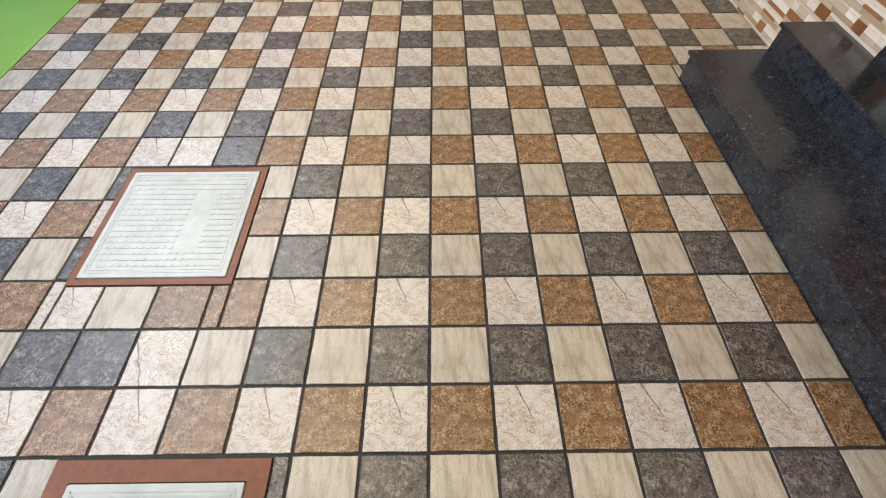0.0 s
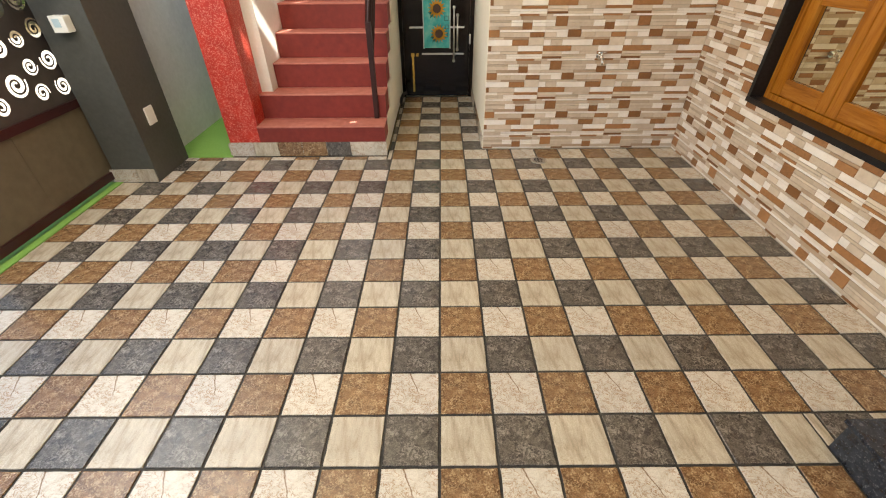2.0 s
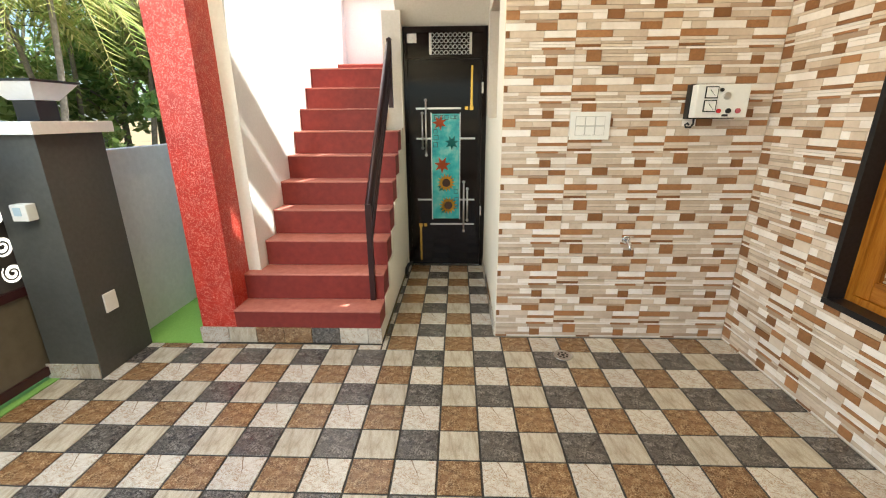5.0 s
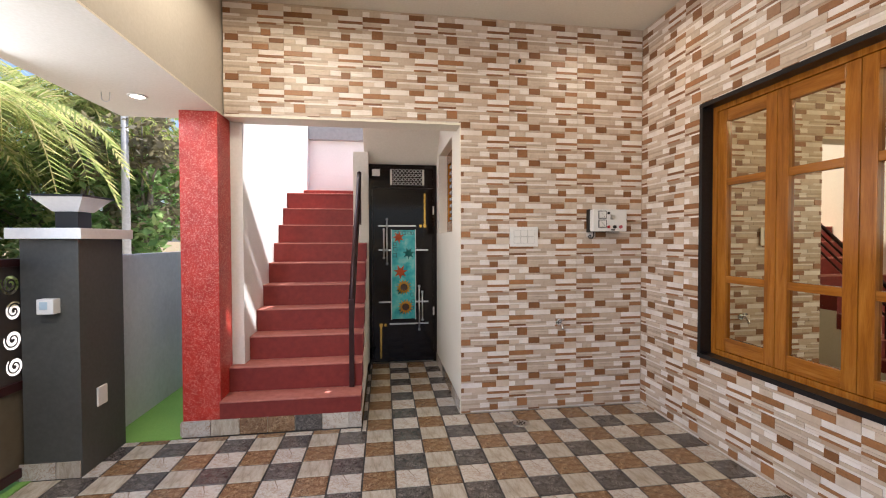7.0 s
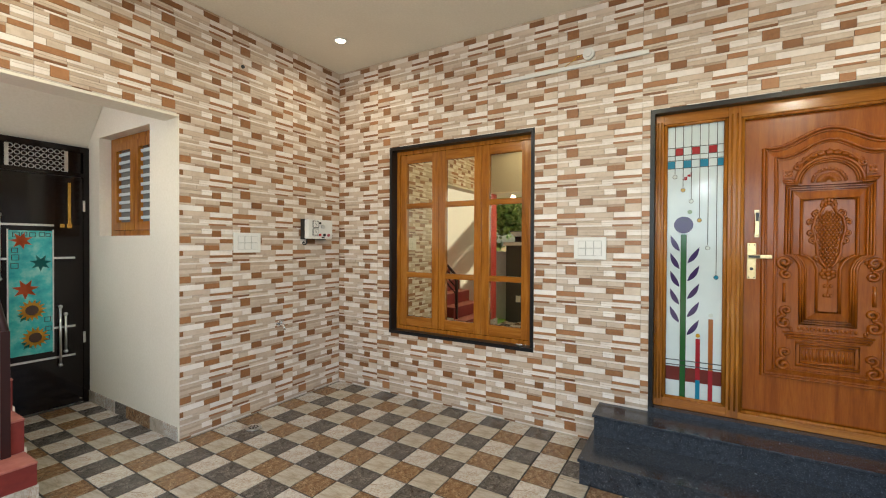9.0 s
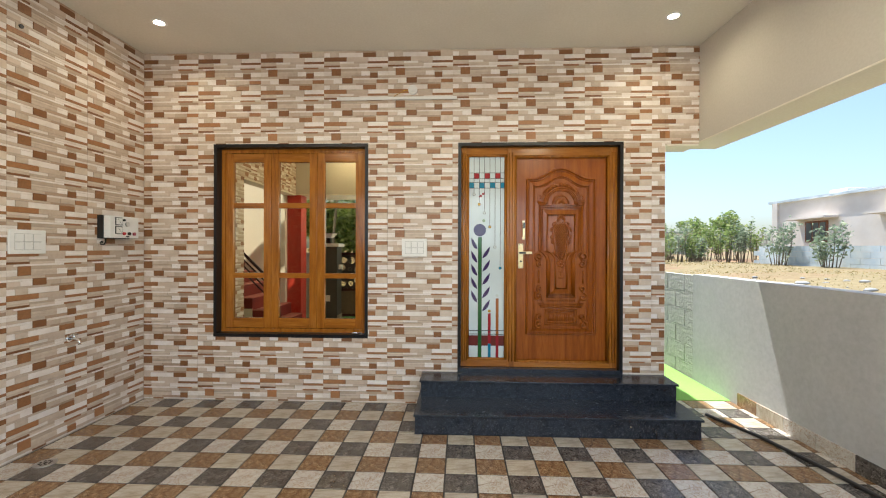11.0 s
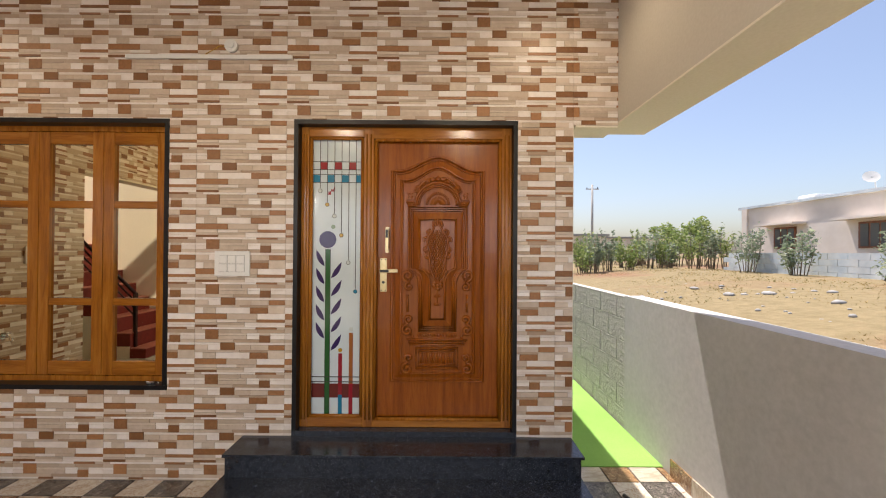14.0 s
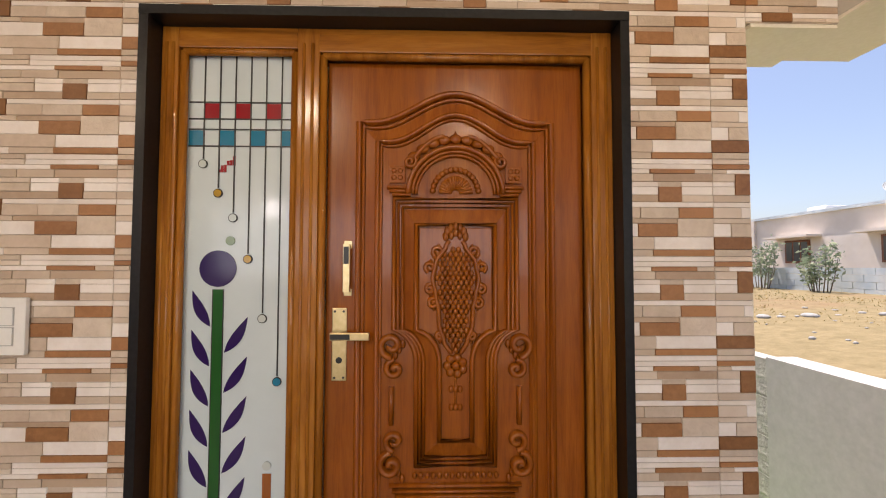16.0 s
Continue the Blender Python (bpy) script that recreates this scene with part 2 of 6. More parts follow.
def leaf_material(name, c1, c2, c3):
    m, nt, p = nodes_of(name)
    geo = nt.nodes.new("ShaderNodeNewGeometry")
    col = put_ramp(nt, geo.outputs["Random Per Island"], [(0.0, c1), (0.55, c2), (1.0, c3)])
    nt.links.new(col, p.inputs["Base Color"])
    p.inputs["Roughness"].default_value = 0.5
    p.inputs["Subsurface Weight"].default_value = 0.0
    tr = nt.nodes.new("ShaderNodeBsdfTranslucent")
    nt.links.new(col, tr.inputs["Color"])
    ms = nt.nodes.new("ShaderNodeMixShader")
    ms.inputs[0].default_value = 0.55
    nt.links.new(p.outputs[0], ms.inputs[1])
    nt.links.new(tr.outputs[0], ms.inputs[2])
    nt.links.new(ms.outputs[0], nt.nodes["Material Output"].inputs["Surface"])
    return m


def field_material(name):
    m, nt, p = nodes_of(name)
    v = put_coords(nt)
    a = put_noise(nt, v, 0.16, 5, 0.6)
    b = put_noise(nt, v, 3.5, 6, 0.7)
    soil = put_ramp(nt, b, [(0.3, (0.15, 0.064, 0.034)), (0.7, (0.25, 0.125, 0.072))])
    straw = put_ramp(nt, b, [(0.3, (0.15, 0.115, 0.050)), (0.7, (0.25, 0.195, 0.10))])
    nt.links.new(put_mix(nt, put_ramp(nt, a, [(0.34, (0.1, 0.1, 0.1)), (0.50, (1, 1, 1))]), soil, straw), p.inputs["Base Color"])
    p.inputs["Roughness"].default_value = 0.95
    put_bump(nt, p, b, 0.6, 0.03)
    return m


M_CREAM = surface("cream_plaster", (0.78, 0.73, 0.61), (0.84, 0.79, 0.68), 60, 0.75, 0.08, wear=0.06)
M_WHITE = surface("white_plaster", (0.80, 0.79, 0.76), (0.86, 0.85, 0.82), 50, 0.8, 0.1, wear=0.08)
# Beam faces: the cream plaster again, with their shade put into a darker colour.
M_CREAM_SHADED = surface("cream_plaster_shaded", (0.56, 0.52, 0.45), (0.61, 0.57, 0.50), 60, 0.75, 0.08, wear=0.06)
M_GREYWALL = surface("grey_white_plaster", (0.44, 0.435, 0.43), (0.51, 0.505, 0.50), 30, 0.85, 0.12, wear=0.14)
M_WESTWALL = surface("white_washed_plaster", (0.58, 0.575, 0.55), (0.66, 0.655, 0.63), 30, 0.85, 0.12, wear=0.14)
M_ROUGH = surface("rough_cement", (0.40, 0.39, 0.37), (0.54, 0.53, 0.50), 26, 0.95, 0.8, wear=0.15, dist=0.012)
M_GROUT = surface("dark_grout", (0.022, 0.02, 0.018), (0.05, 0.045, 0.04), 80, 0.85, 0.2)
M_TILEBACK = surface("tile_backing", (0.52, 0.42, 0.33), (0.62, 0.52, 0.42), 60, 0.7, 0.1)
M_GRANITE = granite("black_granite")
M_LINING = surface("black_granite_lining", (0.006, 0.006, 0.007), (0.014, 0.014, 0.016), 70, 0.32, 0.02, spec=0.35)
M_TEAK = wood("polished_teak", (0.215, 0.051, 0.003), (0.30, 0.078, 0.005), (0.375, 0.112, 0.009), rough=0.22, coat=0.12)
M_TEAK_X = wood("polished_teak_rail", (0.215, 0.051, 0.003), (0.30, 0.078, 0.005), (0.375, 0.112, 0.009), along=(9, 0.7, 9))
M_FRAME = wood("teak_frame", (0.20, 0.065, 0.008), (0.35, 0.125, 0.014), (0.46, 0.19, 0.028))
M_FRAME_X = wood("teak_frame_rail", (0.20, 0.065, 0.008), (0.35, 0.125, 0.014), (0.46, 0.19, 0.028), along=(9, 0.7, 9))
M_RED = red_stone("red_textured_stone")
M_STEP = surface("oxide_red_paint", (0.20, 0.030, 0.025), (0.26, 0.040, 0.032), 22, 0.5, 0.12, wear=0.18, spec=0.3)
# Treads paler than risers: dusty wear plus sunlit brightness put into the colour.
M_TREAD_SUNLIT = surface("oxide_red_tread_sunlit", (0.44, 0.135, 0.10), (0.58, 0.22, 0.17), 18, 0.45, 0.15, wear=0.22)
M_RAIL = plain("maroon_steel", (0.035, 0.012, 0.012), 0.35, 0.3)
M_PILLAR = surface("charcoal_paint", (0.062, 0.062, 0.055), (0.078, 0.078, 0.07), 40, 0.6, 0.08)
M_GATE = plain("maroon_gate_paint", (0.045, 0.012, 0.012), 0.35, 0.2)
M_SHEET = surface("brown_gate_sheet", (0.12, 0.095, 0.06), (0.15, 0.12, 0.08), 15, 0.5, 0.06)
M_SHEET_DARK = surface("dark_gate_sheet", (0.055, 0.045, 0.04), (0.075, 0.062, 0.055), 15, 0.45, 0.05)
M_TURF = surface("green_turf", (0.17, 0.36, 0.06), (0.25, 0.47, 0.10), 160, 0.9, 0.5, wear=0.15, dist=0.006)
M_PVC = surface("white_plastic", (0.78, 0.77, 0.74), (0.83, 0.82, 0.79), 40, 0.35, 0.02, wear=0.04)
M_CHROME = plain("chrome", (0.8, 0.8, 0.8), 0.12, 1.0)
M_STEEL = surface("brushed_steel", (0.62, 0.62, 0.60), (0.75, 0.75, 0.73), 60, 0.3, 0.05, metal=1.0)
M_BRASS = surface("satin_brass", (0.60, 0.47, 0.24), (0.72, 0.58, 0.33), 60, 0.28, 0.05, metal=1.0)
M_GOLD = plain("gold", (0.85, 0.55, 0.12), 0.25, 1.0)
M_BLACK = plain("black_plastic", (0.012, 0.012, 0.012), 0.4)
M_LACQUER = surface("dark_lacquer", (0.006, 0.0038, 0.003), (0.010, 0.006, 0.005), 3, 0.10, 0.0, coat=0.0, spec=0.3)
M_MIRROR = plain("reflective_tinted_glass", (0.64, 0.555, 0.37), 0.015, 1.0)
M_FROST = surface("frosted_glass", (0.60, 0.68, 0.70), (0.66, 0.74, 0.76), 6, 0.10, 0.0, wear=0.08)
M_GAP = plain("pale_grey_gap", (0.46, 0.45, 0.43), 0.5)
M_LEAD = plain("lead_line", (0.01, 0.01, 0.012), 0.35)
M_LIGHT = plain("lamp_glow", (1.0, 0.86, 0.66), 0.5, 0.0, 14.0)
M_COVER = surface("white_painted_cover", (0.50, 0.53, 0.505), (0.61, 0.635, 0.61), 22, 0.5, 0.15, wear=0.15)
M_BROWN = surface("brown_painted_rim", (0.17, 0.055, 0.02), (0.23, 0.08, 0.03), 40, 0.5, 0.15)
M_HOSE = plain("black_hose", (0.02, 0.018, 0.018), 0.5)
M_TAPE = surface("white_wrapped_tape", (0.50, 0.47, 0.42), (0.66, 0.62, 0.56), 60, 0.6, 0.3)
M_YELLOW = plain("yellow_plastic", (0.75, 0.38, 0.03), 0.45)
M_FIELD = field_material("dry_field")
M_ROAD = surface("dusty_road", (0.40, 0.36, 0.30), (0.54, 0.49, 0.42), 8, 0.95, 0.4, wear=0.2)
M_BARK = surface("bark", (0.16, 0.13, 0.10), (0.28, 0.24, 0.19), 14, 0.95, 0.7, dist=0.02)
M_LEAF = leaf_material("leaves", (0.13, 0.24, 0.07), (0.26, 0.41, 0.13), (0.43, 0.53, 0.22))
M_PALM = leaf_material("palm_leaflets", (0.20, 0.27, 0.07), (0.38, 0.42, 0.13), (0.60, 0.52, 0.24))
M_BUSH = leaf_material("bush_leaves", (0.12, 0.19, 0.05), (0.25, 0.33, 0.10), (0.42, 0.45, 0.19))
M_PALE = leaf_material("pale_bush_leaves", (0.16, 0.22, 0.14), (0.26, 0.32, 0.21), (0.36, 0.40, 0.28))
M_DRYTREE = leaf_material("dry_tree_leaves", (0.14, 0.13, 0.07), (0.22, 0.19, 0.11), (0.28, 0.25, 0.15))
M_STRAW = leaf_material("straw", (0.15, 0.15, 0.045), (0.29, 0.21, 0.085), (0.40, 0.30, 0.14))
M_CONCRETE = surface("pole_concrete", (0.42, 0.41, 0.39), (0.55, 0.54, 0.51), 18, 0.9, 0.2)
M_HOUSE = surface("far_house_paint", (0.74, 0.66, 0.58), (0.82, 0.75, 0.68), 1.5, 0.85, 0.05, wear=0.2, large=0.4)
M_BLUEWALL = surface("pale_blue_wall", (0.52, 0.62, 0.70), (0.74, 0.79, 0.81), 2.0, 0.9, 0.05, wear=0.3, large=0.8)
M_FARWOOD = surface("far_window_wood", (0.20, 0.07, 0.035), (0.26, 0.10, 0.05), 10, 0.6, 0.0)
M_DARKPANE = plain("far_window_pane", (0.10, 0.10, 0.10), 0.2)
M_GREY = surface("grey_lintel", (0.30, 0.30, 0.29), (0.36, 0.36, 0.35), 20, 0.8, 0.1)

STRIPS = [strip_material("strip_light", (0.78, 0.705, 0.645), (0.89, 0.83, 0.785), 0.25),
          strip_material("strip_tan", (0.56, 0.445, 0.345), (0.69, 0.575, 0.475), 0.25),
          strip_material("strip_mid", (0.40, 0.275, 0.19), (0.50, 0.37, 0.265), 0.3),
          strip_material("strip_dark", (0.23, 0.100, 0.036), (0.41, 0.195, 0.082), 0.3),
          strip_material("strip_chiselled", (0.51, 0.405, 0.31), (0.70, 0.59, 0.485), 1.0, 0.5, 34.0)]
F_WHITE = floor_material("tile_marbled", [(0.3, (0.44, 0.38, 0.31)), (0.5, (0.60, 0.555, 0.49)), (0.75, (0.68, 0.65, 0.60))], 14, vein=(0.30, 0.155, 0.07), grain=0.25)
F_ORANGE = floor_material("tile_rust", [(0.30, (0.075, 0.032, 0.012)), (0.48, (0.17, 0.084, 0.035)), (0.70, (0.28, 0.155, 0.072))], 26, speck=(0.48, 0.33, 0.18), grain=0.6)
F_DARK = floor_material("tile_slate", [(0.30, (0.020, 0.017, 0.015)), (0.48, (0.060, 0.051, 0.045)), (0.70, (0.13, 0.112, 0.098))], 26, speck=(0.25, 0.225, 0.20), grain=0.6)
F_BEIGE = floor_material("tile_beige", [(0.3, (0.30, 0.245, 0.18)), (0.48, (0.46, 0.40, 0.315)), (0.70, (0.58, 0.52, 0.43))], 10, stretch=(4, 0.9, 1), curl=(0.27, 0.20, 0.13), grain=0.25)
FLOORS = {"W": F_WHITE, "O": F_ORANGE, "D": F_DARK, "B": F_BEIGE}

# ---- plan ----
EX, NY, CEIL, LINTEL = 1.95, 4.745, 3.27, 2.41
WIN = (2.600, 4.063, 0.600, 2.406)
DOOR = (0.271, 1.765, 0.300, 2.407)

# ---- ground and street ----
def land(x, y):
    t = min(1.0, max(0.0, (-1.6 - y) / 10.0))
    return -0.03 + 0.72 * t * t * (3 - 2 * t) * (1.0 if x > -3.2 else max(0.0, 1 + (x + 3.2) / 4))


def ground_sheet():
    bm = bmesh.new()
    xs = [-900, -300, -120, -60, -40, -28, -20, -14, -10, -8, -6, -5, -4, -3.2] + [-2 + 2 * i for i in range(22)] + [48, 60, 90, 150, 300, 900]
    ys = [-900, -300, -120, -70, -50, -40, -34, -30, -26, -22, -18, -15, -13, -11, -9.5, -8, -6.5, -5, -4, -3, -2.2, -1.6, -1, 0, 2, 4, 6, 9, 14, 22, 40, 80, 200, 900]
    vs = [[bm.verts.new((x, y, land(x, y) + (0.05 * noise.noise(Vector((x * 0.7, y * 0.7, 0))) if y < -2 else 0))) for x in xs] for y in ys]
    for j in range(len(ys) - 1):
        for i in range(len(xs) - 1):
            bm.faces.new((vs[j][i], vs[j][i + 1], vs[j + 1][i + 1], vs[j + 1][i])).smooth = True
    solid("ground", bm, M_FIELD, "dry grass and red soil ground around the house", "ground")


ground_sheet()
solid("road", B((-8.5, -3.6, -60, 80, -0.05, -0.012)), M_ROAD, "dusty earth road in front of the gate", "road")
solid("turf_strip", B((-3.05, -2.41, -0.82, 4.16, -0.03, 0.002)), M_TURF, "bright green artificial turf strip beside the tiles", "turf")
solid("turf_corner", B((-2.29, -1.77, 4.6, 9.2, -0.03, 0.004)), M_TURF, "green artificial turf between stair wall and boundary", "turf")
solid("turf_side", B((2.16, 12.0, -0.82, -0.1, -0.03, 0.004)), M_TURF, "bright green artificial turf in the side passage", "turf")

# ---- floor slab under the tiles ----
floor = solid("floor", B((-2.41, 2.16, -0.82, NY, -0.06, -0.0045), (-0.47, 0.33, NY, 6.32, -0.06, -0.0045)), M_GROUT, "dark grout bed under stone-look floor tiles", "floor")

# ---- walls ----
def wall_with_holes(name, u0, u1, z0, z1, holes, put, material, label):
    """A wall cut open by rectangular holes (u0, u1, z0, z1); put turns a u-z block into a box."""
    us = sorted({u0, u1, *[h[0] for h in holes], *[h[1] for h in holes]})
    bm = bmesh.new()
    for a, b in zip(us, us[1:]):
        if b <= u0 or a >= u1:
            continue
        cuts = sorted((h[2], h[3]) for h in holes if h[0] <= a and h[1] >= b)
        z = z0
        for c0, c1 in cuts:
            if c0 > z:
                box(bm, *put(a, b, z, c0))
            z = c1
        if z < z1:
            box(bm, *put(a, b, z, z1))
    bmesh.ops.remove_doubles(bm, verts=bm.verts, dist=1e-5)
    return solid(name, bm, material, label, "wall")


wall_east = wall_with_holes("wall_east", -0.10, NY + 0.2, -0.05, 3.45, [WIN, DOOR], lambda a, b, c, d: (EX, EX + 0.23, a, b, c, d), M_TILEBACK, "tiled house wall with the front door and window")
solid("wall_east_head", B((EX, EX + 0.23, -0.40, -0.10, 2.385, 3.45)), M_TILEBACK, "tiled wall above the side passage", "wall")
wall_north = wall_with_holes("wall_north", -1.50, EX, -0.05, 3.45, [(-1.51, 0.33, -0.06, LINTEL)], lambda a, b, c, d: (a, b, NY, NY + 0.2, c, d), M_TILEBACK, "tiled wall with the wide opening to stairs and passage")
solid("lintel_soffit", B((-1.50, 0.33, NY - 0.001, NY + 0.202, LINTEL - 0.02, LINTEL - 0.001)), M_CREAM, "cream painted underside of the opening's lintel", "wall")
solid("wall_house_south", B((EX + 0.23, 12.0, -0.10, 0.12, -0.05, 3.45), (EX + 0.004, EX + 0.228, -0.106, -0.10, -0.05, 2.385)), M_CREAM, "cream plastered side wall of the house", "wall")
solid("wall_house_back", B((EX + 0.23, 3.4, 0.12, 0.2, -0.05, 3.45), (3.4, 3.5, 0.0, 9.0, -0.05, 3.45)), M_CREAM, "plain wall closing the house", "wall")
ceiling = solid("ceiling", B((-1.51, EX, -0.40, NY, CEIL, CEIL + 0.12)), M_CREAM, "cream painted porch ceiling", "ceiling")
solid("beam_south", B((-2.28, 2.21, -0.70, -0.401, LINTEL, 3.45)), M_CREAM_SHADED, "plastered roof beam over the side passage", "beam")
solid("beam_west", B((-2.28, -1.511, -0.40, 4.88, LINTEL, 3.45)), M_CREAM_SHADED, "plastered roof beam and canopy over the gate side", "beam")
solid("beam_soffit_south", B((-2.28, 2.21, -0.70, -0.401, LINTEL - 0.012, LINTEL - 0.001), (EX + 0.001, 2.21, -0.40, -0.12, 2.372, 2.384)), M_CREAM, "cream painted underside of the roof beam", "beam")
solid("beam_soffit_west", B((-2.28, -1.511, -0.40, 4.88, LINTEL - 0.012, LINTEL - 0.001)), M_CREAM, "cream painted underside of the canopy", "beam")
solid("roof", B((-2.28, 2.25, -0.40, 4.94, 3.451, 3.6), (2.251, 12.0, -0.10, 4.94, 3.451, 3.6)), M_GREY, "flat concrete roof slab of the porch", "roof")

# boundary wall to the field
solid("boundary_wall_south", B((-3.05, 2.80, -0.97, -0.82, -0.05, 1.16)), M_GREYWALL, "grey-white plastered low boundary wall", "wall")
def block_wall():
    base = solid("boundary_wall_blocks", B((2.803, 12.2, -0.95, -0.8405, -0.05, 1.14)), M_ROUGH, "unplastered concrete block end of the boundary wall", "wall")
    shared = {}
    for r in range(6):
        for i in range(24):
            x = 2.803 + 0.4 * i - (0.2 if r % 2 else 0)
            x0, x1 = max(2.803, x + 0.006), x + 0.394
            if x1 - x0 < 0.05:
                continue
            key = (round(x1 - x0, 3), i % 3)
            if key not in shared:
                bm = bmesh.new()
                box(bm, 0, x1 - x0, 0, 0.0035 + 0.001 * key[1], 0.006, 0.196, bevel=0.0015)
                me = bpy.data.meshes.new("block")
                bm.to_mesh(me)
                bm.free()
                me.materials.append(M_ROUGH)
                shared[key] = me
            ob = new("block", shared[key])
            ob.parent = base
            ob.matrix_basis = Matrix.Translation((x0, -0.8415, -0.05 + 0.2 * r))


block_wall()
solid("boundary_wall_west", B((-2.41, -2.285, 4.602, 9.4, -0.05, 1.335)), M_WESTWALL, "grey-white plastered boundary wall beside the gate pillar", "wall")

# passage and stair enclosure
SMW = (5.18, 6.09, 1.525, 2.405)
wall_with_holes("wall_passage_east", NY + 0.2, 6.5, -0.05, 3.45, [SMW], lambda a, b, c, d: (0.33, 0.53, a, b, c, d), M_CREAM, "cream plastered passage wall with a small window")
solid("wall_passage_jamb", B((0.326, 0.334, NY + 0.001, NY + 0.2, -0.05, LINTEL - 0.02)), M_CREAM, "cream painted jamb of the opening", "wall")
solid("wall_passage_back", B((-0.47, 0.33, 6.36, 6.5, -0.05, 3.45)), M_CREAM, "cream wall above the passage door", "wall")
def slanted_soffit():
    bm = bmesh.new()
    p = [(6.358, 2.335), (NY + 0.203, 3.74), (NY + 0.203, 3.96), (6.358, 2.56)]
    a = [bm.verts.new((-0.52, y, z)) for y, z in p]
    b = [bm.verts.new((0.329, y, z)) for y, z in p]
    bm.faces.new(a)
    bm.faces.new(b[::-1])
    for i in range(4):
        bm.faces.new((a[i], a[(i + 1) % 4], b[(i + 1) % 4], b[i]))
    solid("ceiling_passage", bm, M_CREAM, "cream sloping underside of the upper stair flight", "ceiling")


slanted_soffit()
solid("wall_stair_east", B((-0.64, -0.471, 6.19, 9.0, -0.05, 2.45)), M_CREAM, "cream plastered wall between stairs and passage", "wall")
solid("wall_stair_west", B((-1.76, -1.42, 4.905, 9.0, -0.05, 4.6)), M_WHITE, "white plastered high wall beside the stairs", "wall")
solid("wall_stair_north", B((-1.42, -0.40, 8.0, 8.15, 2.46, 2.98), (-1.42, -0.641, 8.0, 8.15, -0.05, 2.459)), M_WHITE, "white plastered wall at the stair landing", "wall")
solid("lintel_landing", B((-1.42, -0.40, 7.9, 8.16, 2.981, 3.30)), M_GREY, "grey concrete lintel above the landing", "beam")

# red column with stone base
solid("column_red", B((-1.775, -1.512, 4.645, 4.904, 0.105, LINTEL - 0.013), bevel=0.004), M_RED, "red textured stone-clad porch column", "column")

# ---- stairs ----
STEP0, RISE, TREAD, Y0 = 0.25, 0.195, 0.205, 4.62
def stairs():
    st = thing("staircase", (-1.0, Y0, 0), "oxide-red painted concrete stairs rising to the roof", "stairs", kind="structure")
    part("stair_base", B((-1.511, -0.484, Y0 + 0.006, 4.9, 0, 0.118), (-1.418, -0.484, 4.9, 7.2, 0, 0.118)), M_CREAM, st)
    for n in range(11):
        y, z = (Y0 + n * TREAD, STEP0 + n * RISE) if n < 10 else (7.5, STEP0 + 9.8 * RISE)
        x0 = -1.511 if n < 2 else -1.418
        x1 = -0.484 if n < 7 else -0.642
        y1 = y + TREAD if n < 9 else (7.5 if n == 9 else 8.0)
        bot = 0.119 if n == 0 else z - RISE
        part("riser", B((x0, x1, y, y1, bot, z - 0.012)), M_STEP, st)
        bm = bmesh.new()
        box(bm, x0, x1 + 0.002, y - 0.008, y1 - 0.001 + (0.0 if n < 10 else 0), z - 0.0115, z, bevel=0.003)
        part("tread", bm, M_TREAD_SUNLIT, st)
        if n:
            part("cheek", B((-0.484, -0.474, y, min(y1, 6.188), 0.12, z - RISE + 0.02)) if y < 6.1 else B((-0.63, -0.62, y + 0.1, y + 0.12, 0.2, 0.3)), M_CREAM, st)


stairs()

# ---- granite entrance steps ----
def granite_steps():
    st = thing("entrance_steps", (1.6, 1.0, 0), "polished black granite entrance steps before the front door", "steps", kind="structure")
    part("lower_riser", B((1.318, 1.948, -0.075, 2.09, 0, 0.137)), M_GRANITE, st)
    bm = bmesh.new()
    box(bm, 1.300, 1.948, -0.09, 2.10, 0.1375, 0.156, bevel=0.004)
    part("lower_tread", bm, M_GRANITE, st)
    part("upper_riser", B((1.694, 1.948, -0.08, 2.078, 0.1565, 0.281)), M_GRANITE, st)
    bm = bmesh.new()
    box(bm, 1.678, 1.949, -0.096, 2.09, 0.2815, 0.30, bevel=0.004)
    part("upper_tread", bm, M_GRANITE, st)


granite_steps()
solid("door_sill", B((EX - 0.012, EX + 0.22, DOOR[0], DOOR[1], 0.3005, 0.335)), M_GRANITE, "black granite sill under the front door", "sill")

# ---- recessed lamps, with unseen ones added as fill ----
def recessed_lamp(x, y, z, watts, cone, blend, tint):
    t = thing("ceiling_light", (x, y, z), "round white recessed ceiling light, switched on, some of the set added unseen as fill", "ceiling light", "recessed ceiling lights")
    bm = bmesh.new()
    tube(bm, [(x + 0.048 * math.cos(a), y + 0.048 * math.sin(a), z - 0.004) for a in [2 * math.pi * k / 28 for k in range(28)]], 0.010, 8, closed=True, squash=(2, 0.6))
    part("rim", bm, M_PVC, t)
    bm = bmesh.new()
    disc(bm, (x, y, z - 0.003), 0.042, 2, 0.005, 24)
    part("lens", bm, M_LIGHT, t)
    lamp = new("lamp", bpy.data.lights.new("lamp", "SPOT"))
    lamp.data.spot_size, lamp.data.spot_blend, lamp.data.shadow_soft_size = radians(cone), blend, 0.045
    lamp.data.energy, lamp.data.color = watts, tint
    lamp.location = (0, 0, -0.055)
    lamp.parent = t


